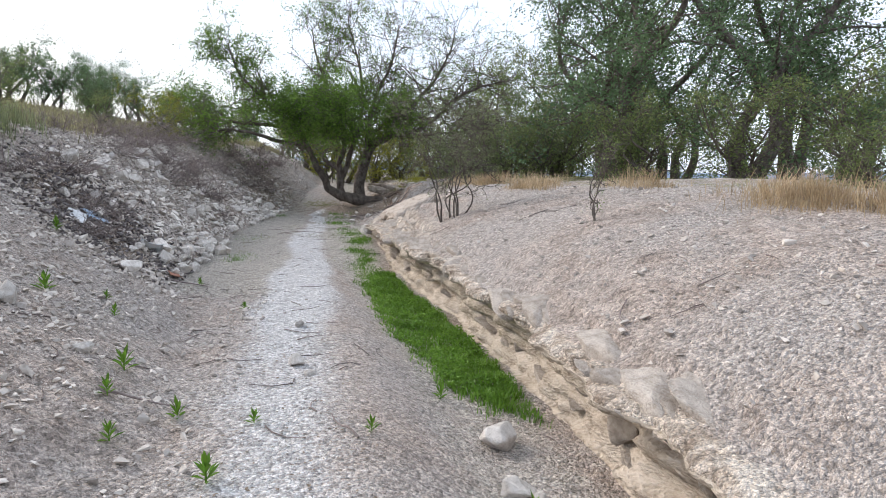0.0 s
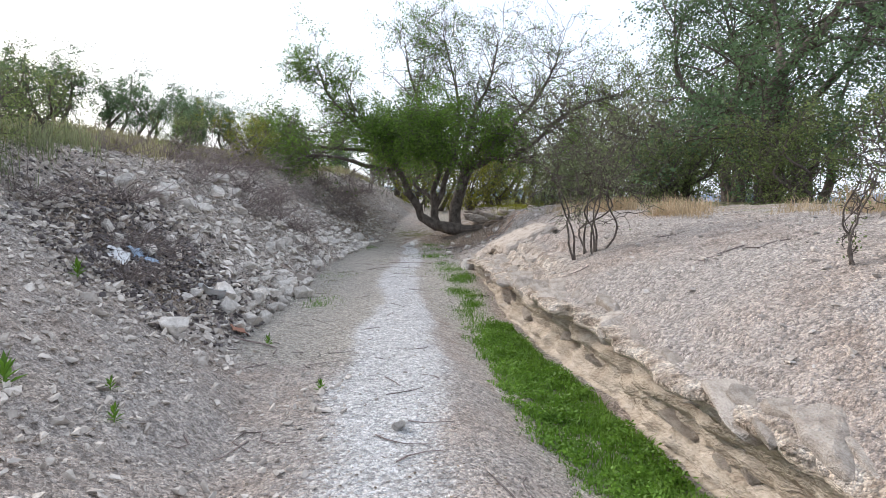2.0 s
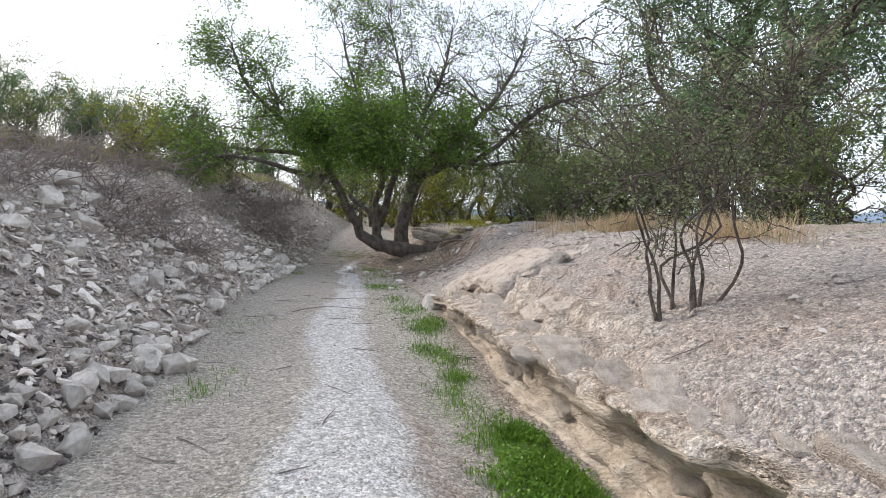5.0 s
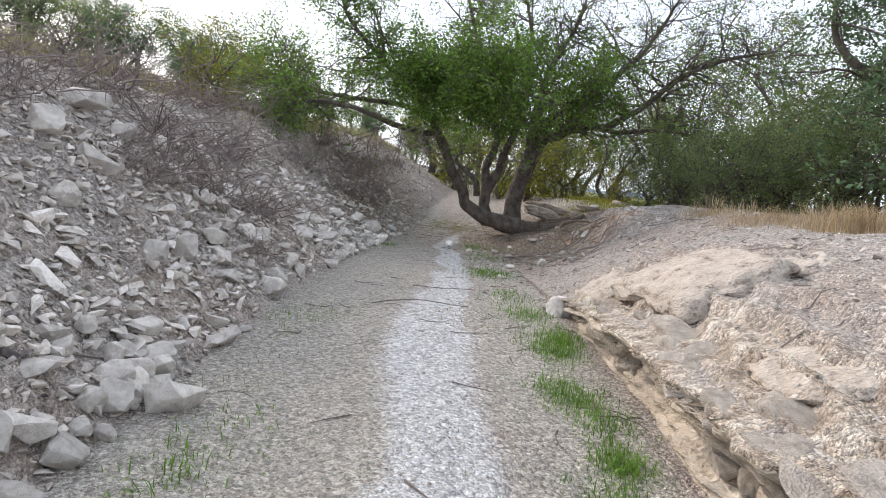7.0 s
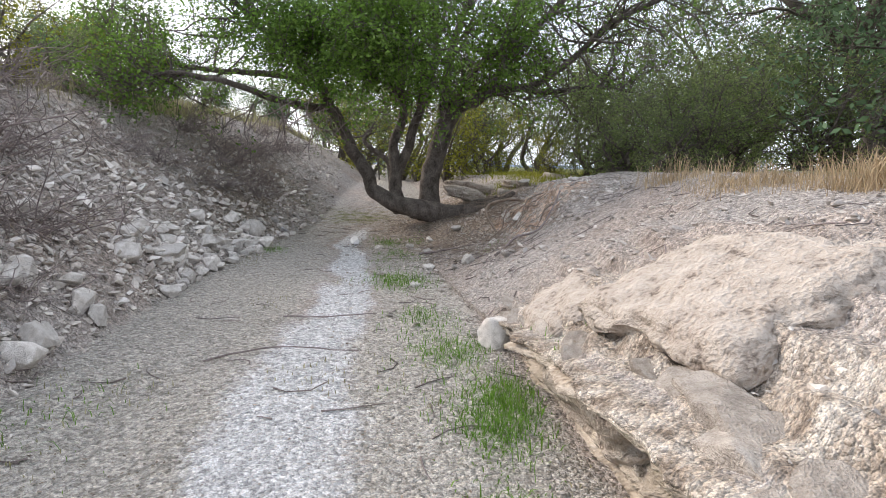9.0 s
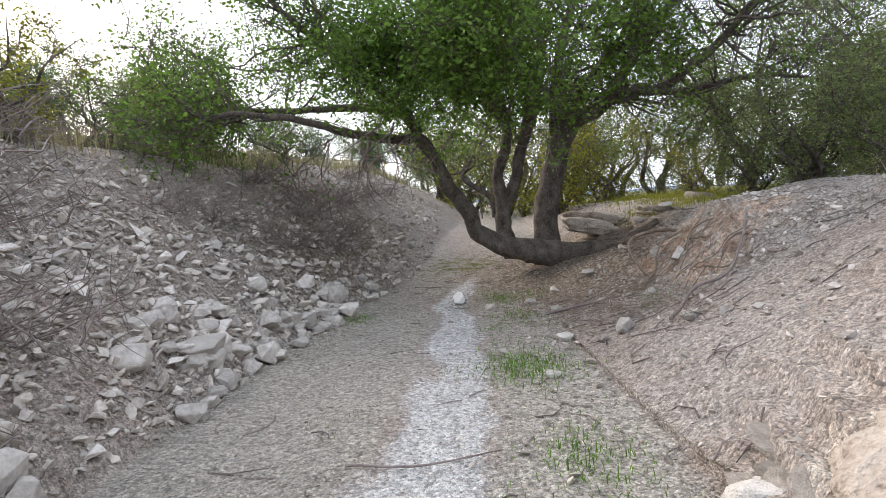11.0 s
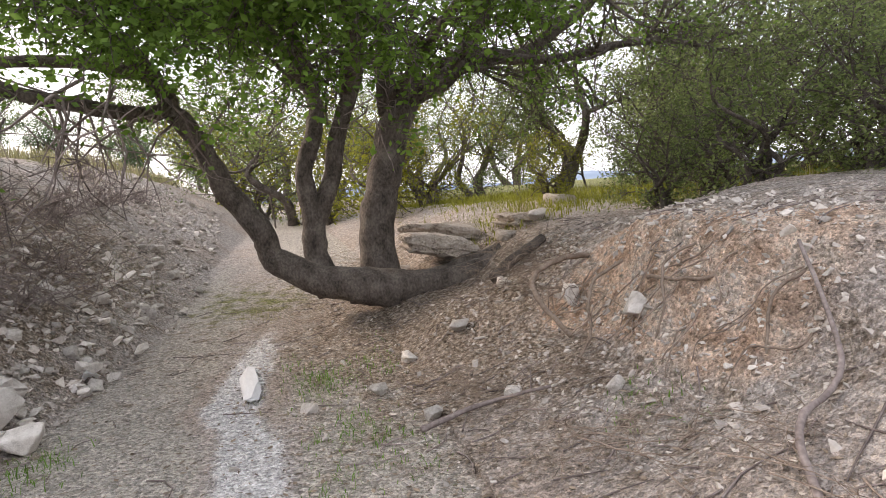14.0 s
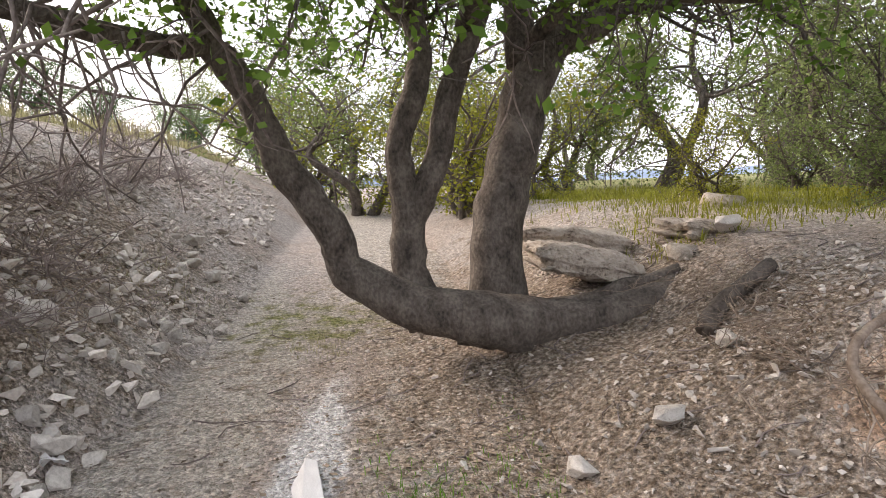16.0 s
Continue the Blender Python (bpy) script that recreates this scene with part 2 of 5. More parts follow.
# ---- the lie of the land: the wash runs along y ----
bed = curve((-60, -0.3), (0, -0.05), (14, 0.0), (16, 0.1), (22, 0.14), (26, 0.3), (29, 0.72), (35, 1.15), (50, 1.5), (200, 3))
gully = curve((-3, -0.36), (4, -0.36), (7, -0.32), (10, -0.26), (12, -0.18), (14, -0.08), (16, 0.06), (18, 0.1), (22, 0.12), (26, 0.3), (29, 0.72), (35, 1.15), (50, 1.5), (200, 3))
lip_x = curve((-60, 1.9), (-3, 1.8), (4, 1.76), (6, 1.74), (8, 1.62), (9.5, 1.42), (12, 1.2), (14, 1.25), (15.5, 1.15), (17, 1.1), (20, 1.0), (24, 1.3), (28, 1.7), (34, 1.6), (60, 1.6))
lip_h = curve((-60, 0.62), (4, 0.66), (6, 0.68), (9, 0.72), (12, 0.6), (14, 0.52), (15.5, 0.3), (17, 0.06), (18.5, 0.02), (60, 0.02))
foot_x = curve((-60, -0.9), (4, -0.9), (7, -1.3), (9, -1.95), (12, -2.0), (15, -1.95), (18, -1.85), (20, -1.75), (22, -1.5), (24, -1.15), (27, -0.75), (30, -0.4), (34, 0.0), (40, 0.2), (60, 0))
foot_slope = curve((-60, 0.35), (3, 0.42), (6, 0.48), (8.8, 0.75), (11, 0.92), (13, 0.98), (16, 0.88), (22, 0.88), (28, 0.7), (40, 0.5))
left_top = curve((-60, 1.5), (4, 1.5), (8, 1.85), (12, 1.95), (16, 1.9), (22, 2.05), (30, 1.6), (40, 1.2))
strip_x = curve((0, -0.3), (10, -0.28), (12, -0.2), (14, -0.33), (18, -0.2), (19, 0.0), (22, -0.1), (25, 0.1))
strip_w = curve((0, 0.75), (6, 0.6), (10, 0.45), (12, 0.37), (14, 0.38), (18, 0.26), (22, 0.2), (25, 0.14))


def land(x, y, rough=True):
    """Height of the ground at x, y (arrays), above the ledge's lip on the right of it."""
    x, y = np.broadcast_arrays(np.asarray(x, float), np.asarray(y, float))
    b, lx = bed(y), lip_x(y)
    # left bank
    d = np.maximum(foot_x(y) - x + 0.12 * fbm(x * 0.9, y * 0.9, 0, 3), 0)
    up, top = foot_slope(y) * d, left_top(y) + 0.10 * d
    k = 0.35
    hh = np.clip(0.5 + 0.5 * (top - up) / k, 0, 1)
    rise = top * (1 - hh) + up * hh - k * hh * (1 - hh)
    rise = rise + 1.0 * (1 - np.exp(-np.maximum(-x - 5, 0) / 14)) * step(-5, 25, y + 10)
    z = b + rise
    # towards the gully
    g = step(-0.25, 0.75, (x - (lx - 1.35)) / 1.0)
    z = z + np.where(x > -0.5, g * (gully(y) - b), 0)
    # right bank above the lip
    e = np.maximum(x - lx, 0)
    lip = gully(y) + lip_h(y)
    crest = 1.45 - 0.22 * step(21.5, 23.5, y) + 0.12 * vnoise(x * 0.25, y * 0.25, 0, 9)
    steep = lip + (crest - lip) * (1 - np.exp(-e / 1.45))
    kk = 0.3
    lin, flat = lip + 0.47 * e, np.maximum(crest, lip + 0.1)
    hh = np.clip(0.5 + 0.5 * (flat - lin) / kk, 0, 1)
    slow = flat * (1 - hh) + lin * hh - kk * hh * (1 - hh)
    # eroded earth face with roots, beside the tree
    cut = step(18.9, 20.2, y) * step(22.9, 21.7, y)
    xs = x + 0.10 * fbm(x * 1.3, y * 1.6, 0, 23) + 0.16 * (y - 21.0) * (y > 21.0) * -1
    scarp = np.interp(xs, [1.0, 1.5, 2.1, 2.38, 2.6, 2.8, 3.1, 4.0, 8.0], [0.12, 0.22, 0.42, 0.66, 0.98, 1.2, 1.27, 1.4, 1.45])
    face = np.exp(-((xs - 2.55) / 0.33) ** 2)
    scarp = scarp + face * (0.13 * fbm(x * 2.6, y * 2.6, 0, 24) + 0.07 * fbm(x * 8, y * 8, 0, 25))
    slow = slow * (1 - cut) + scarp * cut
    w = step(16.0, 19.0, y)
    bank = steep * (1 - w) + slow * w - 0.9 * step(14, 40, x)
    q, edge = 0.15, (step(10.0, 12.0, y) * step(17.8, 16.5, y) * np.exp(-(e / 1.9) ** 4) + 0.5 * step(17, 16, y) * np.exp(-(e / 0.45) ** 4)).clip(0, 1)
    lay = bank / q + 0.9 * fbm(x * 0.9, y * 0.9, 0, 15) + 0.25 * fbm(x * 4, y * 4, 0, 16)
    terrace = (np.floor(lay) + step(0.62, 1.0, lay - np.floor(lay)) - lay) * q + 0.04
    bank = bank + edge * terrace * step(0.02, 0.12, e)
    z = np.where(x > lx, bank, z)
    z = z - 0.16 * np.exp(-((x - 1.56) / 0.11) ** 2 - ((y - 13.95) / 0.42) ** 4)
    z = z + 0.22 * np.exp(-((x - 1.7) / 0.8) ** 2 - ((y - 24.7) / 0.9) ** 2)
    z = z - 0.17 * np.exp(-((x - 2.2) / 0.55) ** 2 - ((y - 23.95) / 0.5) ** 2)
    if rough:
        mound = step(0.05, 0.5, d)
        near = np.exp(-np.maximum(np.abs(x) - 8, 0) / 20)
        z = z + (0.012 + 0.05 * mound + 0.028 * step(0.1, 0.6, e)) * fbm(x * 2.2, y * 2.2, 0, 21)
        z = z + (0.010 + 0.016 * mound + 0.012 * step(0.05, 0.4, e)) * fbm(x * 9, y * 9, 0, 31, 3)
        z = z + 0.18 * step(3, 9, np.abs(x)) * near * fbm(x * 0.35, y * 0.35, 0, 41)
        z = z + 0.03 * step(20, 17, y) * np.exp(-((x - strip_x(y) + 0.9) / 0.3) ** 2) * -1
    return z


def height(x, y):
    return float(land(x, y))


def mesh_of(name, verts, faces, mats, smooth=True, index=None):
    """A mesh from arrays of vertices and of faces with one number of corners."""
    verts, faces = np.asarray(verts, np.float32), np.asarray(faces, np.int32)
    me = bpy.data.meshes.new(name)
    me.vertices.add(len(verts))
    me.vertices.foreach_set("co", verts.ravel())
    c = faces.shape[1]
    me.loops.add(faces.size)
    me.loops.foreach_set("vertex_index", faces.ravel())
    me.polygons.add(len(faces))
    me.polygons.foreach_set("loop_start", np.arange(0, faces.size, c, dtype=np.int32))
    me.polygons.foreach_set("loop_total", np.full(len(faces), c, dtype=np.int32))
    me.polygons.foreach_set("use_smooth", np.full(len(faces), smooth))
    if index is not None:
        me.polygons.foreach_set("material_index", np.asarray(index, np.int32))
    for m in mats:
        me.materials.append(m)
    me.update(calc_edges=True)
    return me


def child(name, me, parent, label=""):
    ob = new(name, me)
    ob.parent = parent
    return tagged(ob, label) if label else ob


# ---- ground ----
def grow(a, b, first, factor):
    out, s = [a], first
    while abs(out[-1] - a) < abs(b - a):
        out.append(out[-1] + (s if b > a else -s))
        s *= factor
    return np.array(out)


def build_ground():
    dense = np.arange(-1.0, 30.0, 0.055)
    ys = np.concatenate([grow(-1.0, -300, 0.2, 1.35)[::-1][:-1], dense, grow(30.0, 900, 0.1, 1.12)])
    left_far = grow(-5.0, -600, 0.12, 1.16)[::-1]
    cl, cf, cr = 130, 22, 90
    right_far = grow(0, 600, 0.12, 1.15)[1:]
    X, Z, face = [], [], []
    rows = len(ys)
    lx, g, h = lip_x(ys), gully(ys), lip_h(ys)
    wig = 0.09 * fbm(ys * 1.1, 0, 0, 51) + 0.06 * fbm(ys * 4, 0, 0, 52)
    wig = wig * step(0, 0.2, h)
    cols_x, cols_z, cols_f = [], [], []
    for x in left_far:
        xx = np.full(rows, x)
        cols_x.append(xx), cols_z.append(land(xx, ys)), cols_f.append(0 * ys)
    foot = lx + wig + 0.12 * step(0, 0.3, h)
    for i in range(1, cl):
        s = (i / cl) ** 0.9
        xx = -5.0 + (lx - 0.03 + 5.0) * s
        zz = land(np.minimum(xx, lx - 0.001), ys)
        xs = xx + (foot - lx) * step(0.75, 1.0, s)
        cols_x.append(xs), cols_z.append(zz), cols_f.append(0 * ys)
    zl = land(lx + 0.02, ys)
    z0 = land(lx - 0.02, ys)
    for i in range(cf):
        s = (i + 0.5) / cf
        on = step(0.05, 0.4, h)
        brow = 0.74 + 0.12 * fbm(ys * 0.8, 5, 0, 63)
        hollow = 0.17 * step(0.0, 0.35, s) * step(0, 0.08, brow - s) * on * (0.75 + 0.5 * fbm(ys * 0.9, 2, 0, 64))
        lipout = -0.10 * step(-0.04, 0.08, s - brow) * on
        tier = s * 5 + 0.9 * fbm(ys * 0.6, 0.3 * s, 0, 65)
        layer = np.floor(tier)
        block = np.floor(ys * 1.7 + 2.3 * lattice(layer, 0 * ys, 0, 3) + 0.5 * fbm(ys * 2, layer, 0, 67))
        strata = 0.14 * (lattice(layer, block, 0, 61) - 0.5) + 0.07 * fbm(ys * 3.5, tier * 2.2, 1, 62) + 0.03 * fbm(ys * 13, s * 18, 1, 66)
        strata = strata + 0.05 * step(0.0, 0.3, tier - layer) * step(1.0, 0.7, tier - layer) * -1
        xs = foot * (1 - s) + (lx + wig) * s + hollow + lipout + strata * step(0.03, 0.3, h) * (0.35 + 0.65 * step(0, 0.1, s))
        cols_x.append(xs), cols_z.append(z0 + (zl - z0) * s), cols_f.append(0 * ys + step(0.05, 0.3, h))
    for i in range(1, cr):
        s = (i / cr) ** 1.25
        xx = lx + 0.02 + 6.0 * s
        cols_x.append(xx + wig * (1 - step(0, 0.25, s))), cols_z.append(land(xx, ys)), cols_f.append(0 * ys)
    for x in right_far:
        xx = lx + 6.02 + x
        cols_x.append(xx), cols_z.append(land(xx, ys)), cols_f.append(0 * ys)
    X, Z, F = np.array(cols_x), np.array(cols_z), np.array(cols_f)
    Y = np.broadcast_to(ys, X.shape)
    nc = len(X)
    co = np.stack([X, Y, Z], -1).reshape(-1, 3)
    i, j = np.meshgrid(np.arange(nc - 1), np.arange(rows - 1), indexing="ij")
    a = (i * rows + j).ravel()
    quads = np.stack([a, a + rows, a + rows + 1, a + 1], 1)
    first = len(left_far) + cl - 1
    on_face = (i.ravel() >= first - 1) & (i.ravel() < first + cf - 3) & (h[j.ravel()] > 0.25)
    me = mesh_of("ground", co, quads, [M_GROUND, M_FACE], True, on_face)
    x, y = co[:, 0], co[:, 1]
    lxv, fxv = lip_x(y), foot_x(y)
    e, d = x - lxv, fxv - x
    xo = x
    x = x + 0.22 * fbm(x * 1.5, y * 0.8, 0, 77) + 0.10 * fbm(x * 5, y * 4, 0, 78)
    pale = np.exp(-((x - strip_x(y)) / strip_w(y)) ** 2) * step(25.5, 23, y)
    pale = pale * (0.62 + 0.6 * step(5, 9, y))
    wash = step(-0.2, 0.25, -d) * step(-0.15, -0.5, x - strip_x(y)) * step(7.5, 9.5, y) * step(31, 26, y) + 0.5 * step(-1.2, -0.9, e) * step(0.0, -0.2, e) * step(17, 11, y) + 0.7 * step(0.15, 0.4, x - strip_x(y)) * step(10, 15, y) * step(0.1, -0.1, e)
    rock = F.reshape(-1) + 0.75 * step(0.0, 0.1, e) * step(1.1, 0.3, e) * step(17.5, 15.5, y) * (0.35 + 0.65 * step(9, 12, y))
    litter = 0.95 * np.exp(-((x - 1.6) / 1.9) ** 2 - ((y - 24.5) / 4.2) ** 2) + 0.8 * np.exp(-((x + 2.3) / 1.2) ** 2 - ((y - 25.0) / 4.5) ** 2) + 1.0 * np.exp(-((x + 3.1) / 0.9) ** 2 - ((y - 9.8) / 1.5) ** 2) + 0.42 * np.exp(-((x - 2.8) / 1.0) ** 2 - ((y - 20.8) / 2.2) ** 2) + 0.5 * np.exp(-((x + 3.0) / 0.8) ** 2 - ((y - 16.6) / 1.5) ** 2)
    litter = litter * (1 - 0.8 * pale)
    turf = step(3.0, 4.2, e + 0.4 * vnoise(x, y, 0, 71)) * (0.35 + 0.5 * step(15, 24, y)) + 0.8 * step(2.6, 3.6, d + 0.5 * vnoise(x, y, 0, 72)) + 0.55 * np.exp(-((x + 0.1) / 0.9) ** 2 - ((y - 26.2) / 1.2) ** 2)
    clay = step(2.05, 2.35, x) * step(3.3, 2.9, x) * step(19.3, 20.3, y) * step(22.9, 22.0, y)
    litter = litter * (1 - 0.7 * clay)
    for name, v in (("clay", clay), ("pale", pale), ("wash", wash), ("rock", rock), ("litter", litter), ("turf", turf)):
        at = me.attributes.new(name, "FLOAT", "POINT")
        at.data.foreach_set("value", np.clip(v, 0, 1).astype(np.float32))
    ob = new("ground", me)
    return tagged(ob, "pale limestone dirt wash with an undercut ledge and stony banks", "ground", "", "structure")


build_ground()


def build_hills():
    az = np.linspace(-math.pi, math.pi, 241)[:-1]
    r0, n = 900.0, 240
    base = 22 + 14 * fbm(np.cos(az) * 2.2, np.sin(az) * 2.2, 0, 81) + 10 * fbm(np.cos(az) * 9, np.sin(az) * 9, 0, 82)
    base = base + 22 * np.exp(-((az - radians(115)) / 0.35) ** 2)
    rings = []
    for k, f in enumerate((0.0, 0.3, 0.6, 0.85, 1.0, 0.9)):
        r = r0 + 60 * k
        z = -12 + (base + 12) * f + (6 * fbm(np.cos(az) * 30, np.sin(az) * 30, k, 83) if 0 < k < 5 else 0)
        rings.append(np.stack([r * np.cos(az), r * np.sin(az), z + 0 * az], 1))
    co = np.concatenate(rings)
    q = [(k * n + i, k * n + (i + 1) % n, (k + 1) * n + (i + 1) % n, (k + 1) * n + i) for k in range(5) for i in range(n)]
    tagged(new("backdrop", mesh_of("backdrop", co, q, [M_HILL])), "far hills on the horizon with blue haze put into their colour", "hills", "", "structure")


build_hills()


# ---- stones ----
def icosahedron(sub=0):
    bm = bmesh.new()
    bmesh.ops.create_icosphere(bm, subdivisions=sub + 1, radius=1.0)
    v = np.array([p.co[:] for p in bm.verts])
    f = np.array([[p.index for p in face.verts] for face in bm.faces])
    bm.free()
    return v, f


ICO4 = icosahedron(4)


def stone_mesh(name, seed, mat, flat=0.6, points=15):
    """A broken, angular stone about 1 across: the hull of a few points, its edges knocked off."""
    rs = np.random.RandomState(seed)
    bm = bmesh.new()
    for _ in range(points):
        p = rs.uniform(-1, 1, 3)
        p /= max(np.abs(p).max(), 0.75 * np.linalg.norm(p)) + 1e-6
        bm.verts.new(Vector(p * (0.5, rs.uniform(0.33, 0.4), 0.5 * flat)))
    out = bmesh.ops.convex_hull(bm, input=bm.verts[:])
    bmesh.ops.delete(bm, geom=[v for v in bm.verts if not v.link_faces], context="VERTS")
    bmesh.ops.bevel(bm, geom=bm.edges[:], offset=0.028, segments=1, affect="EDGES", clamp_overlap=True)
    bmesh.ops.triangulate(bm, faces=bm.faces[:])
    bmesh.ops.subdivide_edges(bm, edges=[e for e in bm.edges if e.calc_length() > 0.22], cuts=1)
    bmesh.ops.triangulate(bm, faces=bm.faces[:])
    for v in bm.verts:
        v.co *= 1 + 0.07 * noise.noise(v.co * 5 + Vector((seed, 0, 0)))
    me = bpy.data.meshes.new(name)
    bm.to_mesh(me)
    bm.free()
    me.materials.append(mat)
    return me


def rand_rot(rs, n):
    """n random turns about z with small tilts, as matrices."""
    a, b, c = rs.uniform(0, 2 * np.pi, n), rs.normal(0, 0.45, n), rs.normal(0, 0.45, n)
    ca, sa, cb, sb, cc, sc = np.cos(a), np.sin(a), np.cos(b), np.sin(b), np.cos(c), np.sin(c)
    m = np.empty((n, 3, 3))
    m[:, 0] = np.stack([ca * cb, ca * sb * sc - sa * cc, ca * sb * cc + sa * sc], 1)
    m[:, 1] = np.stack([sa * cb, sa * sb * sc + ca * cc, sa * sb * cc - ca * sc], 1)
    m[:, 2] = np.stack([-sb, cb * sc, cb * cc], 1)
    return m


def shard(seed, points):
    """Corners and triangles of a small sharp-edged chip about 1 long."""
    rs = np.random.RandomState(seed)
    bm = bmesh.new()
    for _ in range(points):
        p = rs.uniform(-1, 1, 3)
        p /= max(np.abs(p).max(), 0.8 * np.linalg.norm(p)) + 1e-6
        bm.verts.new(Vector(p * (0.5, 0.38, 0.24)))
    bmesh.ops.convex_hull(bm, input=bm.verts[:])
    bmesh.ops.delete(bm, geom=[v for v in bm.verts if not v.link_faces], context="VERTS")
    bmesh.ops.triangulate(bm, faces=bm.faces[:])
    bm.verts.index_update()
    v = np.array([p.co[:] for p in bm.verts])
    f = np.array([[p.index for p in q.verts] for q in bm.faces])
    bm.free()
    return v, f


SHARDS = [shard(700 + i, 9 + i % 4) for i in range(10)]


def chips(name, label, xy, size, mat, seed, sink=0.25):
    """Loose chips as one heap of stuff on the ground."""
    rs = np.random.RandomState(seed)
    n = len(xy)
    sc = size[:, None] * np.stack([rs.uniform(0.6, 1.1, n), rs.uniform(0.5, 0.95, n), rs.uniform(0.45, 0.9, n)], 1)
    turn, z = rand_rot(rs, n), land(xy[:, 0], xy[:, 1])
    at = np.stack([xy[:, 0], xy[:, 1], z + size * (0.22 - sink * 0.5)], 1)
    V, F, base = [], [], 0
    for k, (v0, f0) in enumerate(SHARDS):
        i = np.arange(k, n, len(SHARDS))
        v = np.einsum("nij,nkj->nki", turn[i], v0[None] * sc[i][:, None]) + at[i][:, None]
        V.append(v.reshape(-1, 3))
        F.append((f0[None] + base + (np.arange(len(i)) * len(v0))[:, None, None]).reshape(-1, 3))
        base += len(i) * len(v0)
    v, f = np.concatenate(V), np.concatenate(F)
    ob = new(name, mesh_of(name, v.reshape(-1, 3), f, [mat], False))
    return tagged(ob, label, "stones", "", "stuff")


def scatter(rs, n, x0, x1, y0, y1, keep):
    x, y = rs.uniform(x0, x1, n), rs.uniform(y0, y1, n)
    k = rs.uniform(size=n) < keep(x, y)
    return np.stack([x[k], y[k]], 1)


def build_chips():
    rs = np.random.RandomState(5)
    path = scatter(rs, 26000, -3.2, 1.9, 1.5, 27, lambda x, y: (x < lip_x(y) - 0.05) * (0.45 + 0.4 * step(0, 0.6, foot_x(y) - x)) * (1 - 0.5 * np.exp(-((x - strip_x(y)) / strip_w(y)) ** 4)))
    chips("path_gravel", "small pale limestone gravel strewn over the dirt path", path, 0.016 + 0.05 * rs.beta(1, 5, len(path)), M_PEBBLE, 1)
    bank = scatter(rs, 17000, 1.0, 5.5, 2.0, 24, lambda x, y: (x > lip_x(y) + 0.06) * 0.4 * np.exp(-np.maximum(x - lip_x(y) - 2.5, 0)))
    chips("bank_gravel", "small pale gravel on the dry bank", bank, 0.016 + 0.055 * rs.beta(1, 4.5, len(bank)), M_PEBBLE, 2)
    loose = scatter(rs, 1300, 1.3, 5.0, 2.5, 19, lambda x, y: (x > lip_x(y) + 0.15) * 0.6)
    chips("bank_stones", "loose pale stones lying on the dry bank", loose, 0.05 + 0.12 * rs.beta(1, 5, len(loose)), M_PEBBLE, 7, 0.2)
    mound = scatter(rs, 28000, -5.0, -0.6, 7.6, 34, lambda x, y: step(-0.15, 0.2, foot_x(y) - x) * step(3.0, 1.6, foot_x(y) - x) * (0.35 + 0.65 * step(8, 9.5, y)) * (1 - 0.55 * step(19, 23, y)) * (1 - 0.55 * np.exp(-((x + 3.0) / 0.8) ** 2 - ((y - 9.9) / 1.4) ** 2)))
    chips("rubble", "broken white limestone rubble covering the steep bank", mound, 0.05 + 0.2 * rs.beta(1, 5, len(mound)), M_PEBBLE, 3, 0.1)
    dark = scatter(rs, 16000, -4.6, -1.9, 7.8, 12.5, lambda x, y: 0.8 * np.exp(-((x + 3.0) / 0.75) ** 2 - ((y - 9.9) / 1.3) ** 2))
    chips("debris", "dark burnt debris and dirt on the rubble bank", dark, 0.04 + 0.12 * rs.beta(1, 4, len(dark)), M_DEBRIS, 6, 0.0)
    low = scatter(rs, 4200, -4.2, -0.6, 2.5, 9, lambda x, y: 0.25 + 0.75 * step(0.2, 0.9, foot_x(y) - x))
    chips("stone_scatter", "loose pale stones at the foot of the bank", low, 0.035 + 0.12 * rs.beta(1, 4, len(low)), M_PEBBLE, 4, 0.1)
    broken = scatter(rs, 5200, -4.6, -0.7, 8.6, 27, lambda x, y: 0.42 * step(-0.12, 0.15, foot_x(y) - x) * step(2.3, 0.9, foot_x(y) - x) * (0.35 + 0.65 * step(9.5, 10.5, y)) * (1 - 0.75 * np.exp(-((y - 17) / 0.9) ** 2)) * (1 - 0.9 * np.exp(-((x + 3.0) / 0.8) ** 2 - ((y - 9.9) / 1.2) ** 2)) * (1 - 0.6 * step(22.5, 24, y)))
    chips("broken_stone", "broken flat limestone pieces heaped on the bank", broken, 0.10 + 0.24 * rs.beta(1.1, 4, len(broken)), M_STONE_HEAP, 8, -0.1)
    cliff = scatter(rs, 2600, 1.6, 3.4, 19.2, 23.6, lambda x, y: 0.5 + 0.4 * step(2.1, 2.4, x))
    chips("earth_stones", "pale stones bedded in the eroded earth face", cliff, 0.02 + 0.13 * rs.beta(1, 5, len(cliff)), M_PEBBLE, 9, 0.25)
    wood = scatter(rs, 1500, -0.2, 4.0, 16, 27.5, lambda x, y: 0.2 + 0.6 * step(0.4, 0.9, x) * step(3.4, 2.2, x))
    chips("stone_litter", "white stones scattered among leaf litter", wood, 0.03 + 0.12 * rs.beta(1, 4.5, len(wood)), M_PEBBLE, 5, 0.1)


build_chips()

ROCKS = [stone_mesh("rock", 100 + i, M_STONE, 0.5 + 0.35 * (i % 4) / 3) for i in range(12)]


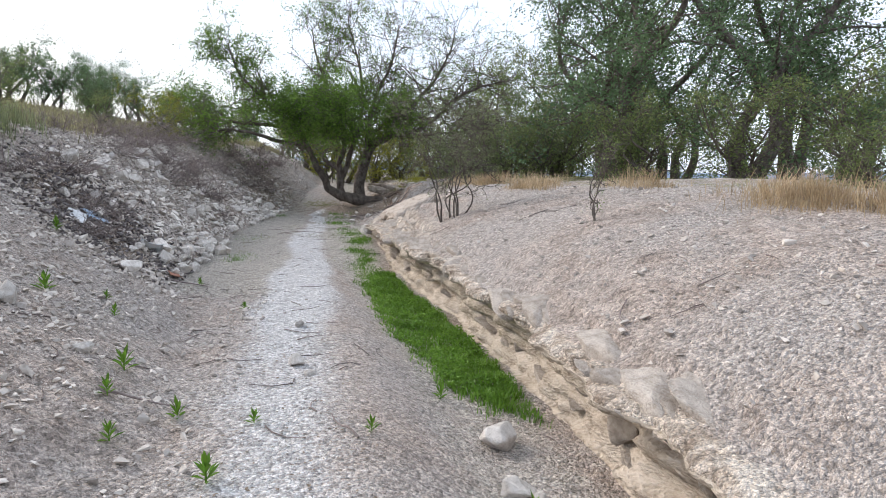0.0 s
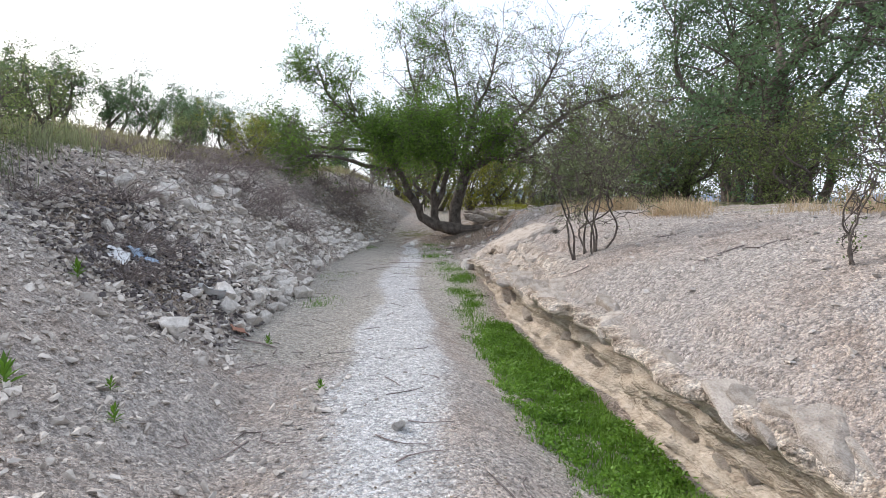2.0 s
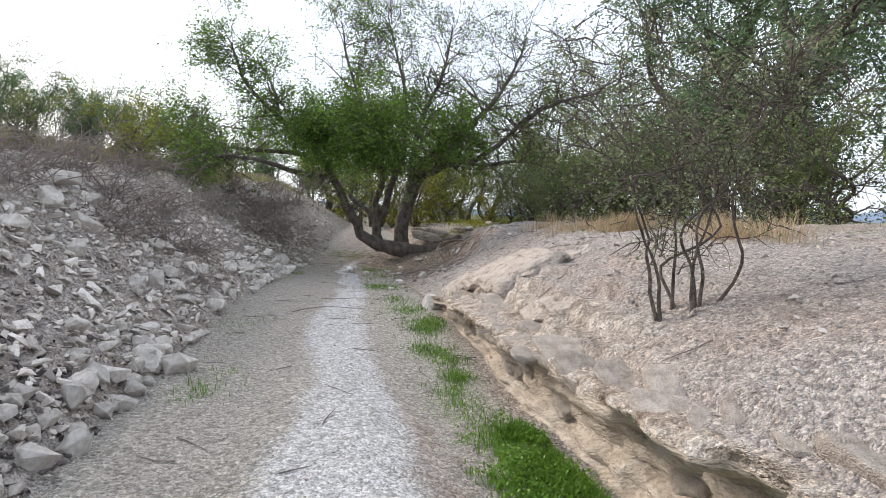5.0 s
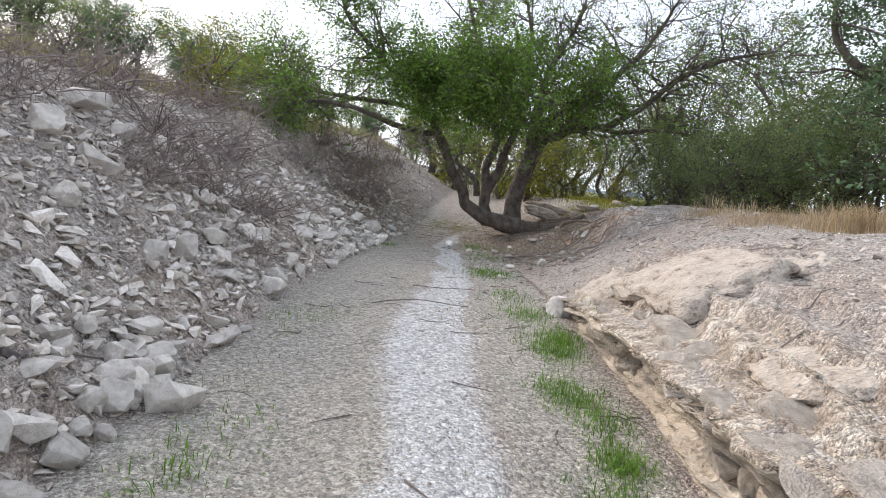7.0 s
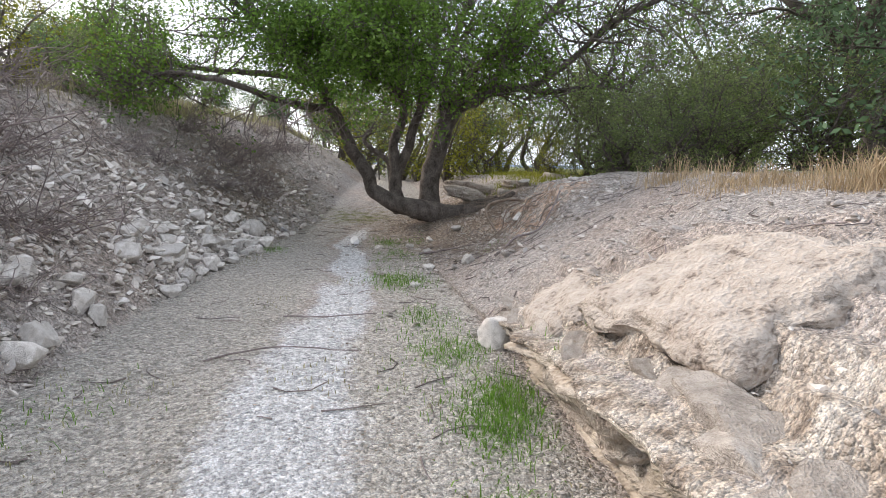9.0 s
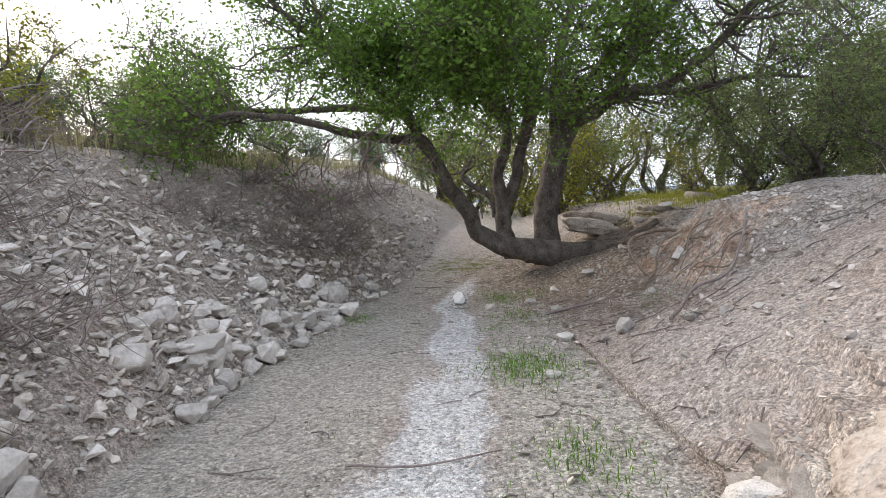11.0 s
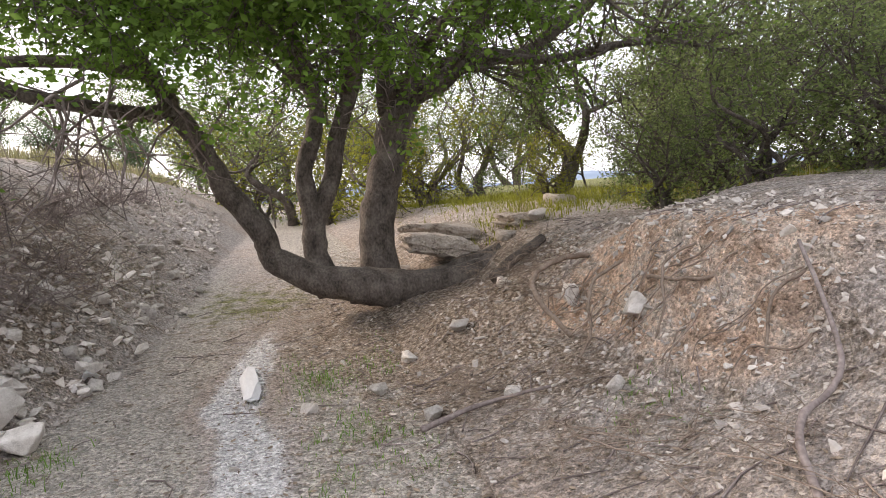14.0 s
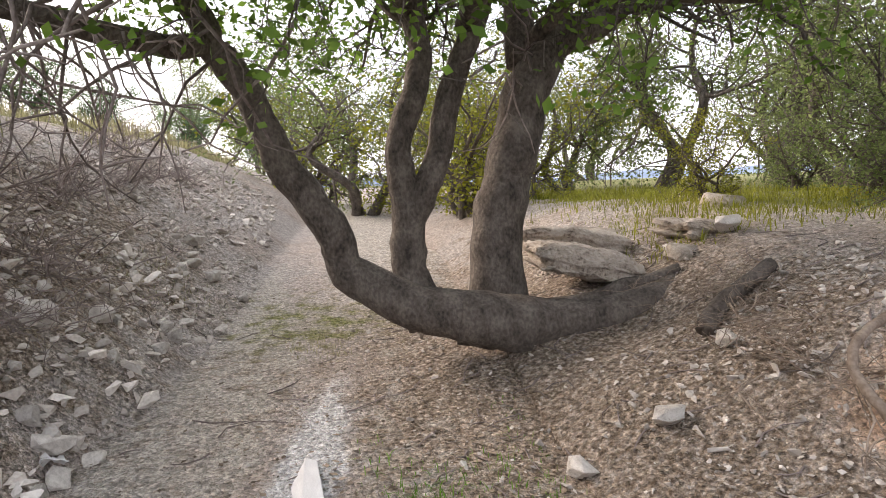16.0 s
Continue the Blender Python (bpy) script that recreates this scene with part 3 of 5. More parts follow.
def rock(x, y, size, k=0, turn=0.0, tilt=0.0, sink=0.12, label="", group="", mat_mesh=None, sx=1.0, sz=1.0):
    me = mat_mesh or ROCKS[k % 12]
    ob = new("rock", me)
    lowest = min(v.co.z for v in me.vertices) * size * sz
    ob.matrix_world = pose(x, y, height(x, y) - lowest * (1 - 2 * sink), tilt, tilt * 0.6, turn) @ Matrix.Diagonal((size * sx, size, size * sz, 1))
    return tagged(ob, label or "broken pale limestone rock on the stony bank", "rock", group)


def outcrop(centre, half, slope, turn, seed, label):
    """A weathered slab of bedrock: a flattened block with a pitted top and layered, broken edges."""
    v0, f0 = ICO4
    p = v0 / (np.abs(v0) ** 5).sum(1)[:, None] ** (1 / 5)
    a, k = np.arctan2(p[:, 1], p[:, 0]), seed * 7.3
    rim = 0.92 + 0.28 * fbm(np.cos(a) * 1.4 + k, np.sin(a) * 1.4, 0, 40) + 0.13 * fbm(np.cos(a) * 5 + k, np.sin(a) * 5, p[:, 2] * 1.5, 41)
    tier = 0.05 * np.sign(np.sin(p[:, 2] * 6 + 2 * fbm(np.cos(a) + k, np.sin(a), 0, 42)))
    q = np.stack([p[:, 0] * (rim + tier), p[:, 1] * (rim + tier), p[:, 2]], 1) * half
    q[:, 2] += 0.06 * fbm(q[:, 0] * 3.5 + k, q[:, 1] * 3.5, q[:, 2] * 4, 43) + 0.022 * fbm(q[:, 0] * 16 + k, q[:, 1] * 16, q[:, 2] * 16, 44)
    ob = new("ledge_slab", mesh_of("ledge_slab", q, f0, [M_SLAB]))
    ob.matrix_world = pose(*centre, 0, slope, turn)
    return tagged(ob, label, "rock slab", "bedrock slabs")


M_SLAB = material("slab_stone", [(0.16, 0.125, 0.10), (0.42, 0.355, 0.295), (0.50, 0.435, 0.37), (0.57, 0.505, 0.44)], 7, 38, 0.97, 1.0, 0.07)
M_LEDGE = material("ledge_stone", [(0.28, 0.235, 0.195), (0.44, 0.385, 0.33), (0.58, 0.52, 0.455)], 6, 40, 0.95, 1.0, 0.05, "object", 0.15)
ROUGH = [stone_mesh("crust", 540 + i, M_LEDGE, 0.45, 22) for i in range(4)]
PLATES = [stone_mesh("plate", 500 + i, M_LEDGE, 0.2, 26) for i in range(4)]


def build_rocks():
    rs = np.random.RandomState(17)
    # rubble heaps at the foot of the left bank
    for y0, y1, n, lo, hi, w in ((9.6, 12.6, 22, 0.13, 0.26, 0.6), (11.2, 13.0, 26, 0.14, 0.3, 0.6), (12.6, 17, 30, 0.14, 0.34, 1.4), (18.0, 22.6, 70, 0.13, 0.34, 0.75), (22.5, 28, 26, 0.12, 0.26, 0.9)):
        for _ in range(n):
            y = rs.uniform(y0, y1)
            x = float(foot_x(y)) + 0.1 - w * rs.beta(1.2, 1.6)
            rock(x, y, rs.uniform(lo, hi) * rs.uniform(0.75, 1), rs.randint(12), rs.uniform(0, 360), rs.uniform(-14, 14), 0.1, "broken white limestone rock in the rubble heap", "rubble rocks")
    for _ in range(26):
        y = rs.uniform(9.5, 18)
        x = float(foot_x(y)) - rs.uniform(0.8, 2.1)
        rock(x, y, rs.uniform(0.12, 0.36), rs.randint(12), rs.uniform(0, 360), rs.uniform(-20, 20), 0.2, "white limestone rock high on the rubble bank", "rubble rocks")
    for x, y, s, k in ((-2.17, 8.12, 0.26, 1), (-1.78, 12.6, 0.34, 2), (-2.28, 10.06, 0.3, 3), (-3.91, 15.43, 0.5, 4), (-2.03, 18.87, 0.4, 5), (-1.67, 22.2, 0.36, 6), (-2.3, 5.3, 0.22, 7), (-1.62, 4.8, 0.16, 8)):
        rock(x, y, s, k, 40 * k, 6, 0.12, "large pale limestone rock", "rubble rocks")
    rock(1.12, 16.25, 0.33, 9, 20, 0, 0.1, "rounded cream boulder at the end of the ledge", "", stone_mesh("rock", 334, M_STONE, 0.75, 30))
    for x, y, s, k in ((1.2, 4.25, 0.3, 1), (1.12, 3.5, 0.2, 3), (1.22, 3.4, 0.14, 5), (-0.2, 5.3, 0.13, 7), (-0.22, 6.65, 0.12, 2), (-0.1, 5.05, 0.1, 4)):
        rock(x, y, s, k, 50 * k, 0, 0.15, "loose pale stone lying on the path", "path stones")
    for x, y, s, k in ((0.82, 22.07, 0.2, 1), (1.2, 22.7, 0.2, 3), (1.66, 22.7, 0.26, 5), (2.36, 21.1, 0.3, 7), (0.3, 21.9, 0.17, 9), (1.05, 21.4, 0.22, 2), (1.55, 21.3, 0.18, 4), (1.9, 20.6, 0.16, 6), (0.9, 19.9, 0.26, 8), (1.35, 19.3, 0.22, 10), (2.4, 22.1, 0.28, 11), (0.65, 18.6, 0.16, 0), (1.7, 18.8, 0.2, 1), (2.2, 23.0, 0.18, 3), (3.3, 24.6, 0.35, 5)):
        rock(x, y, s * 0.75, k, 37 * k, 5, 0.12, "rounded white stone among leaf litter", "litter stones")
    ob = rock(-0.08, 22.75, 0.19, 3, 93, 0, 0.15, "long white chalk stone lying on the path", "", stone_mesh("rock", 333, M_WHITE, 0.5, 34), 5.2, 0.6)
    ob.name = "white_stone"
    # limestone slabs on the right bank
    slab = [stone_mesh("slab", 400 + i, M_LEDGE, 0.4, 26) for i in range(4)]
    for x, y, s, k, t, sx in ((2.9, 24.55, 0.34, 2, 20, 1.0), (1.9, 26.0, 0.6, 1, 5, 1.5), (2.9, 26.0, 0.6, 3, -5, 1.4), (4.4, 26.2, 0.5, 2, 10, 1.2)):
        ob = rock(x, y, s, 0, t, 9, 0.5, "flat weathered limestone slab jutting from the bank", "bank slabs", slab[k], sx, 1.0)
        ob.name = "stone_slab"
    # crust and blocks of the ledge
    for n in range(120):
        y = rs.uniform(2.6, 16.5)
        low = n % 3 == 0
        h = float(lip_h(y))
        size = rs.uniform(0.2, 0.5) * (0.6 + 0.5 * h) * (0.7 if low else 1.0)
        x = float(lip_x(y)) + (rs.uniform(0.16, 0.26) if low else rs.uniform(-0.02, 0.22)) + float(0.09 * fbm(y * 1.1, 0, 0, 51))
        z = float(gully(y)) + h * (rs.uniform(0.15, 0.65) if low else 0.97) + (0.0 if low else max(0.0, x - float(lip_x(y))) * 0.45)
        ob = new("ledge_stone", (PLATES + ROUGH)[rs.randint(8)])
        ob.matrix_world = pose(x, y, z - 0.02, rs.uniform(-8, 8), -rs.uniform(5, 22), 90 + rs.uniform(-25, 25)) @ Matrix.Diagonal((size * 1.3, size, size * 0.8, 1))
        tagged(ob, "weathered grey-cream crust stone bedded in the ledge", "stone", "ledge stones")
    outcrop((1.93, 14.55, 0.77), (0.54, 0.74, 0.14), -26, 8, 1, "thick cream limestone slab overhanging a dark hollow")
    outcrop((2.62, 14.4, 0.98), (0.34, 0.46, 0.07), -20, -12, 2, "thin cream limestone slab bedded in the slope")
    outcrop((1.52, 15.75, 0.42), (0.34, 0.5, 0.17), -30, -6, 3, "rounded pinkish limestone boss at the ledge's end")
    outcrop((1.5, 13.2, 0.36), (0.3, 0.6, 0.14), -18, 5, 4, "weathered limestone block at the ledge's edge")
    outcrop((1.42, 14.75, 0.22), (0.24, 0.6, 0.2), -25, 4, 5, "weathered limestone block below the overhanging slab")
    outcrop((2.1, 16.0, 0.70), (0.3, 0.42, 0.08), -20, 14, 6, "thin cream limestone slab bedded in the slope")
    outcrop((1.72, 12.3, 0.58), (0.3, 0.5, 0.09), -16, -4, 7, "thin cream limestone slab bedded in the slope")
    outcrop((2.1, 24.75, 0.94), (0.44, 0.3, 0.12), 14, -6, 8, "grey limestone slab wedged behind the tree's root")
    outcrop((3.6, 25.0, 1.08), (0.62, 0.34, 0.09), 8, 4, 9, "broad pale limestone slab jutting from the bank")
    outcrop((2.3, 25.5, 1.05), (0.5, 0.3, 0.1), 6, -3, 10, "broad pale limestone slab jutting from the bank")


build_rocks()


# ---- plants ----
def tubes(paths, sides=6):
    """One mesh's vertices and quads for many tapering tubes; a path is points and radii."""
    V, F, at = [], [], 0
    ring = np.linspace(0, 2 * np.pi, sides, endpoint=False)
    for pts, rad in paths:
        p, rad = np.asarray(pts, float), np.asarray(rad, float)
        if rad[0] > 0.012:
            a, z = p[0] - (p[1] - p[0]) * 0.02, p[-1] + (p[-1] - p[-2]) * 0.02
            p, rad = np.vstack([a, p, z]), np.concatenate([[rad[0] * 0.05], rad, [rad[-1] * 0.05]])
        t = np.gradient(p, axis=0)
        t /= np.linalg.norm(t, axis=1)[:, None] + 1e-9
        ref = np.array([0.31, 0.87, 0.38]) if abs(t[0] @ [0.31, 0.87, 0.38]) < 0.9 else np.array([1.0, 0, 0])
        u = np.cross(t, ref)
        u /= np.linalg.norm(u, axis=1)[:, None] + 1e-9
        w = np.cross(t, u)
        v = p[:, None] + (u[:, None] * np.cos(ring)[None, :, None] + w[:, None] * np.sin(ring)[None, :, None]) * np.asarray(rad)[:, None, None]
        n = len(p)
        V.append(v.reshape(-1, 3))
        i, j = np.meshgrid(np.arange(n - 1), np.arange(sides), indexing="ij")
        a, b = at + i * sides + j, at + i * sides + (j + 1) % sides
        F.append(np.stack([a, b, b + sides, a + sides], -1).reshape(-1, 4))
        at += n * sides
    return np.concatenate(V), np.concatenate(F)


def spline(points, radii, per=6, wob=0.0, rs=None):
    """Catmull-Rom through the points."""
    p = np.asarray(points, float)
    r = np.asarray(radii, float)
    q = np.vstack([2 * p[0] - p[1], p, 2 * p[-1] - p[-2]])
    out, rad = [], []
    for i in range(len(p) - 1):
        for k in range(per):
            t = k / per
            a, b, c, d = q[i], q[i + 1], q[i + 2], q[i + 3]
            out.append(0.5 * (2 * b + (c - a) * t + (2 * a - 5 * b + 4 * c - d) * t * t + (3 * b - a - 3 * c + d) * t ** 3))
            rad.append(r[i] * (1 - t) + r[i + 1] * t)
    out.append(p[-1]), rad.append(r[-1])
    out, rad = np.array(out), np.array(rad)
    if wob and rs is not None:
        s = rs.uniform(0, 90)
        k = np.arange(len(out)) * 0.6
        rad = rad * (1 + 0.14 * fbm(k, s, 0, 7, 2))
        out = out + wob * np.stack([fbm(k * 0.7, s + i * 13, 0, 5, 2) for i in range(3)], 1)
    return out, rad


def shoot(rs, start, way, length, radius, n=6, bend=0.35, lift=0.0):
    """A wandering twig."""
    p, d = [np.array(start, float)], np.array(way, float)
    d /= np.linalg.norm(d) + 1e-9
    for _ in range(n - 1):
        d = d + rs.normal(0, bend, 3) * 0.6 + np.array([0, 0, lift])
        d /= np.linalg.norm(d)
        p.append(p[-1] + d * length / (n - 1))
    return np.array(p), radius * np.linspace(1, 0.35, n), d


def leaves(rs, centres, size, droop=0.0):
    """A quad leaf at each place, facing anyhow."""
    n = len(centres)
    a = rs.normal(size=(n, 3))
    a[:, 2] = a[:, 2] * 0.6 - droop
    a /= np.linalg.norm(a, axis=1)[:, None]
    b = np.cross(a, rs.normal(size=(n, 3)))
    b /= np.linalg.norm(b, axis=1)[:, None] + 1e-9
    s = size * rs.uniform(0.6, 1.35, (n, 1))
    c = np.asarray(centres)
    v = np.stack([c, c + a * s * 0.5 + b * s * 0.26, c + a * s, c + a * s * 0.5 - b * s * 0.26], 1)
    return v.reshape(-1, 3), np.arange(4 * n).reshape(-1, 4)


def branch_out(rs, limb, radii, start, count, length, leafy, per_twig, spread=0.16, lift=0.03, twigs=5, sub=4):
    """Side branches and twigs of a limb; gives twig paths and leaf places."""
    wood, spots = [], []
    n = len(limb)
    for _ in range(count):
        i = min(n - 2, int(n * (start + (1 - start) * rs.uniform() ** 0.8)))
        along = limb[i + 1] - limb[i]
        along /= np.linalg.norm(along) + 1e-9
        way = along * 0.6 + rs.normal(0, 0.75, 3) + np.array([0, 0, 0.15])
        ln = length * rs.uniform(0.55, 1.2)
        p, r, _ = shoot(rs, limb[i], way, ln, min(radii[i] * 0.6, 0.012 + 0.016 * ln), 7, 0.4, lift)
        wood.append((p, r))
        for _ in range(twigs):
            j = rs.randint(1, 7)
            d = p[j] - p[j - 1]
            d /= np.linalg.norm(d) + 1e-9
            q, rr, _ = shoot(rs, p[j], d * 0.6 + rs.normal(0, 0.7, 3), ln * rs.uniform(0.35, 0.65), max(0.008, r[j] * 0.6), 5, 0.45, lift - 0.02)
            wood.append((q, rr))
            for _ in range(sub):
                m = rs.randint(1, 5)
                e = q[m] - q[m - 1]
                e /= np.linalg.norm(e) + 1e-9
                w, r3, _ = shoot(rs, q[m], e * 0.5 + rs.normal(0, 0.75, 3), ln * rs.uniform(0.16, 0.34), max(0.0055, rr[m] * 0.55), 4, 0.4, -0.02)
                wood.append((w, r3))
                if leafy > 0 and rs.uniform() < leafy:
                    t = rs.uniform(0.15, 1.05, per_twig)
                    k = np.clip((t * 3).astype(int), 0, 2)
                    base = w[k] + (w[k + 1] - w[k]) * (t * 3 - k)[:, None]
                    spots.append(base + rs.normal(0, spread * 0.5, (per_twig, 3)))
    return wood, (np.concatenate(spots) if spots else np.zeros((0, 3)))


def build_main_tree():
    rs = np.random.RandomState(77)
    tree = tagged(new("mesquite_tree"), "old many-stemmed mesquite tree with dark bark and half-bare crown", "tree")
    tree.location = (1.2, 24.4, 0.3)
    bpy.context.view_layer.update()
    off = np.array(tree.location)

    def add(name, paths, mat, sides, label=""):
        v, f = tubes(paths, sides)
        ob = child(name, mesh_of(name, v - off, f, [mat]), tree, label)
        if name in ("branchwork", "dead_twig_spray"):
            tagged(ob, kind="stuff")

    Y = 24.6
    limbs = [
        # name, points, radii, start, branches, length, leafiness, leaves per twig
        ("trunk", [(1.5, 24.3, 0.55), (0.82, 24.4, 0.7), (0.26, Y, 1.0), (0.12, Y, 1.34), (-0.17, Y, 1.75), (-0.36, Y, 2.25), (-0.6, Y, 2.63), (-0.75, Y, 2.95), (-1.3, 24.3, 3.5), (-2.1, 24.1, 4.2), (-2.8, 24.0, 5.0), (-3.1, 24.0, 5.9)],
         [0.21, 0.18, 0.135, 0.125, 0.115, 0.108, 0.1, 0.09, 0.07, 0.05, 0.035, 0.016], 0.66, 18, 1.35, 0.75, 12),
        ("trunk", [(0.8, 24.5, 0.6), (0.7, Y, 0.97), (0.71, Y, 1.43), (0.66, Y, 1.92), (0.82, Y, 2.4), (0.8, Y, 2.91), (0.5, 24.4, 3.8), (0.1, 24.2, 4.8), (-0.2, 24.2, 5.9), (-0.3, 24.2, 6.6)],
         [0.17, 0.135, 0.125, 0.095, 0.09, 0.085, 0.065, 0.045, 0.028, 0.012], 0.5, 20, 1.5, 0.5, 9),
        ("trunk", [(0.72, Y, 1.3), (0.92, Y, 1.79), (1.07, Y, 2.31), (1.3, Y, 2.92), (1.5, 24.9, 3.8), (1.5, 25.2, 5.0), (1.2, 25.3, 6.3), (1.0, 25.3, 7.2)],
         [0.11, 0.095, 0.092, 0.085, 0.065, 0.045, 0.028, 0.012], 0.5, 20, 1.5, 0.3, 7),
        ("trunk", [(1.42, 24.75, 0.4), (1.39, 24.7, 0.9), (1.44, 24.7, 1.4), (1.53, 24.7, 1.72), (1.7, 24.75, 2.28), (1.98, 24.8, 2.72), (2.46, 24.9, 2.92), (3.24, 25, 4.0), (4.0, 24.9, 4.8), (4.6, 24.8, 5.8), (4.9, 24.8, 6.5)],
         [0.27, 0.215, 0.195, 0.19, 0.18, 0.16, 0.105, 0.08, 0.055, 0.035, 0.014], 0.55, 22, 1.6, 0.25, 7),
        ("limb", [(1.7, 24.8, 2.5), (1.72, 25, 3.2), (2.0, 25.2, 4.4), (2.6, 25.4, 5.6), (2.9, 25.4, 7.1)], [0.13, 0.1, 0.07, 0.04, 0.014], 0.3, 22, 1.6, 0.28, 7),
        ("limb", [(2.36, 25, 3.0), (3.0, 25, 3.1), (3.6, 25, 3.2), (4.4, 24.8, 3.8), (5.0, 24.6, 4.4), (6.1, 24.4, 4.9), (7.0, 24.3, 5.1)], [0.11, 0.1, 0.085, 0.07, 0.06, 0.04, 0.018], 0.35, 22, 1.5, 0.25, 7),
        ("limb", [(3.0, 25, 3.1), (3.8, 24.6, 3.0), (4.8, 24.2, 3.1), (5.6, 24.0, 2.9)], [0.07, 0.055, 0.04, 0.015], 0.4, 9, 1.0, 0.3, 6),
        ("limb", [(-0.6, Y, 2.6), (-1.14, 24.1, 2.54), (-2.0, 23.4, 2.75), (-2.9, 22.9, 2.9), (-3.7, 22.5, 2.75)], [0.085, 0.07, 0.055, 0.04, 0.015], 0.62, 12, 1.25, 0.5, 10),
        ("limb", [(-0.75, Y, 2.95), (-1.6, 25.1, 3.2), (-2.9, 25.4, 3.3), (-4.2, 25.5, 3.5), (-5.0, 25.5, 3.8)], [0.09, 0.07, 0.05, 0.035, 0.012], 0.45, 15, 1.3, 0.8, 12),
        ("limb", [(1.2, Y, 2.7), (1.1, 23.5, 3.2), (0.7, 22.7, 3.5), (0.3, 22.0, 3.6)], [0.08, 0.06, 0.045, 0.015], 0.45, 17, 1.2, 0.95, 15),
        ("limb", [(0.8, Y, 2.8), (0.3, 24.0, 3.3), (-0.6, 23.4, 3.5), (-1.5, 23.0, 3.5)], [0.08, 0.06, 0.045, 0.015], 0.3, 17, 1.15, 0.95, 15),
        ("limb", [(1.7, 24.8, 2.6), (2.1, 24.0, 3.2), (2.4, 23.3, 3.5), (2.7, 22.7, 3.6)], [0.07, 0.055, 0.04, 0.015], 0.2, 12, 1.1, 0.8, 12),
        ("limb", [(0.8, Y, 2.8), (0.7, 25.6, 3.4), (0.3, 26.6, 3.9), (-0.2, 27.4, 4.2)], [0.07, 0.055, 0.04, 0.015], 0.2, 14, 1.3, 0.8, 12),
    ]
    spots, bare = [], []
    for name, pts, rad, start, count, length, leafy, per in limbs:
        p, r = spline(pts, rad, 6, 0.05, rs)
        add(name, [(p, r)], M_BARK, 12)
        wood, sp = branch_out(rs, p, r, start, int(count * 1.8), length, leafy * 0.75, int(per * 1.6), 0.2, 0.03, 6, 5)
        bare += wood
        spots.append(sp)
    # dense green mass low in the crown
    add("branchwork", bare, M_BARK, 3, "fine dark twigs")
    # bare grey shoots round the stems and hanging on the near side
    hang = []
    for _ in range(26):
        s = np.array([-1.3 + rs.normal(0, 0.6), 23.6 + rs.normal(0, 0.7), 2.55])
        p, r, _ = shoot(rs, s, (rs.normal(-0.3, 0.5), rs.normal(-0.3, 0.5), -0.7), rs.uniform(0.7, 1.5), 0.014, 7, 0.5, -0.03)
        hang.append((p, r))
        for _ in range(3):
            q, rr, _ = shoot(rs, p[rs.randint(1, 6)], rs.normal(0, 0.6, 3) + (0, 0, -0.2), rs.uniform(0.25, 0.6), 0.007, 5, 0.5)
            hang.append((q, rr))
    for _ in range(14):
        p, r, _ = shoot(rs, (1.5 + rs.normal(0, 0.1), 24.55, 2.5 + rs.normal(0, 0.15)), (rs.normal(-0.3, 0.6), -0.5, rs.normal(0, 0.7)), rs.uniform(0.4, 0.9), 0.009, 6, 0.5)
        hang.append((p, r))
    add("dead_twig_spray", hang, M_TWIG, 4, "bare grey hanging twigs")
    roots = [spline([(1.0, 24.35, 0.66), (1.45, 24.3, 0.58), (1.9, 24.25, 0.57), (2.36, 24.25, 0.66), (2.7, 24.35, 0.76), (2.9, 24.5, 0.84), (3.15, 24.75, 0.86)], [0.2, 0.19, 0.15, 0.13, 0.11, 0.09, 0.05], 6, 0.04, rs),
             spline([(1.3, 24.7, 0.5), (1.9, 24.5, 0.62), (2.3, 24.4, 0.75), (2.7, 24.3, 0.9)], [0.16, 0.09, 0.07, 0.03], 6, 0.04, rs)]
    for p in roots:
        add("root", [p], M_BARK, 10)
    sp = np.concatenate(spots)
    v, f = leaves(rs, sp, 0.07, 0.2)
    child("crown", mesh_of("crown", v - off, f, [M_LEAF], False), tree, "small bright green leaves")


build_main_tree()


def tree_of(name, label, seed, tall, wide, leaf_mat, count, leafy, per, leaf, stems=2, lift=0.04, droop=0.2, twig=0.33, trunk_part=0.3, radius=0.14, group=""):
    rs = np.random.RandomState(seed)
    tree = tagged(new(name), label, "tree" if "tree" in name else "shrub", group)
    bare, spots = [], []
    for s in range(stems):
        a = rs.uniform(0, 2 * np.pi)
        lean = wide * 0.45
        pts = [(0.15 * math.cos(a) * (stems > 1), 0.15 * math.sin(a) * (stems > 1), -0.12)]
        for k in (0.18, 0.4, 0.65, 0.95):
            pts.append((math.cos(a) * lean * k ** 1.2 + rs.normal(0, 0.07 * wide), math.sin(a) * lean * k ** 1.2 + rs.normal(0, 0.07 * wide), tall * k * rs.uniform(0.85, 1.0)))
        p, r = spline(pts, np.array([1.2, 0.9, 0.7, 0.42, 0.12]) * radius, 5, 0.04, rs)
        v, f = tubes([(p, r)], 8)
        child("trunk" if tall > 2.5 else "stem", mesh_of("trunk", v, f, [M_BARK]), tree)
        w, sp = branch_out(rs, p, r, trunk_part, count // stems, wide * twig * 1.15, leafy, per, leaf * 2.6, lift, 5, 4)
        bare += w
        spots.append(sp)
    v, f = tubes(bare, 3)
    tagged(child("branchwork", mesh_of("branchwork", v, f, [M_BARK]), tree), kind="stuff")
    v, f = leaves(rs, np.concatenate(spots), leaf, droop)
    child("crown", mesh_of("crown", v, f, [leaf_mat], False), tree)
    return tree


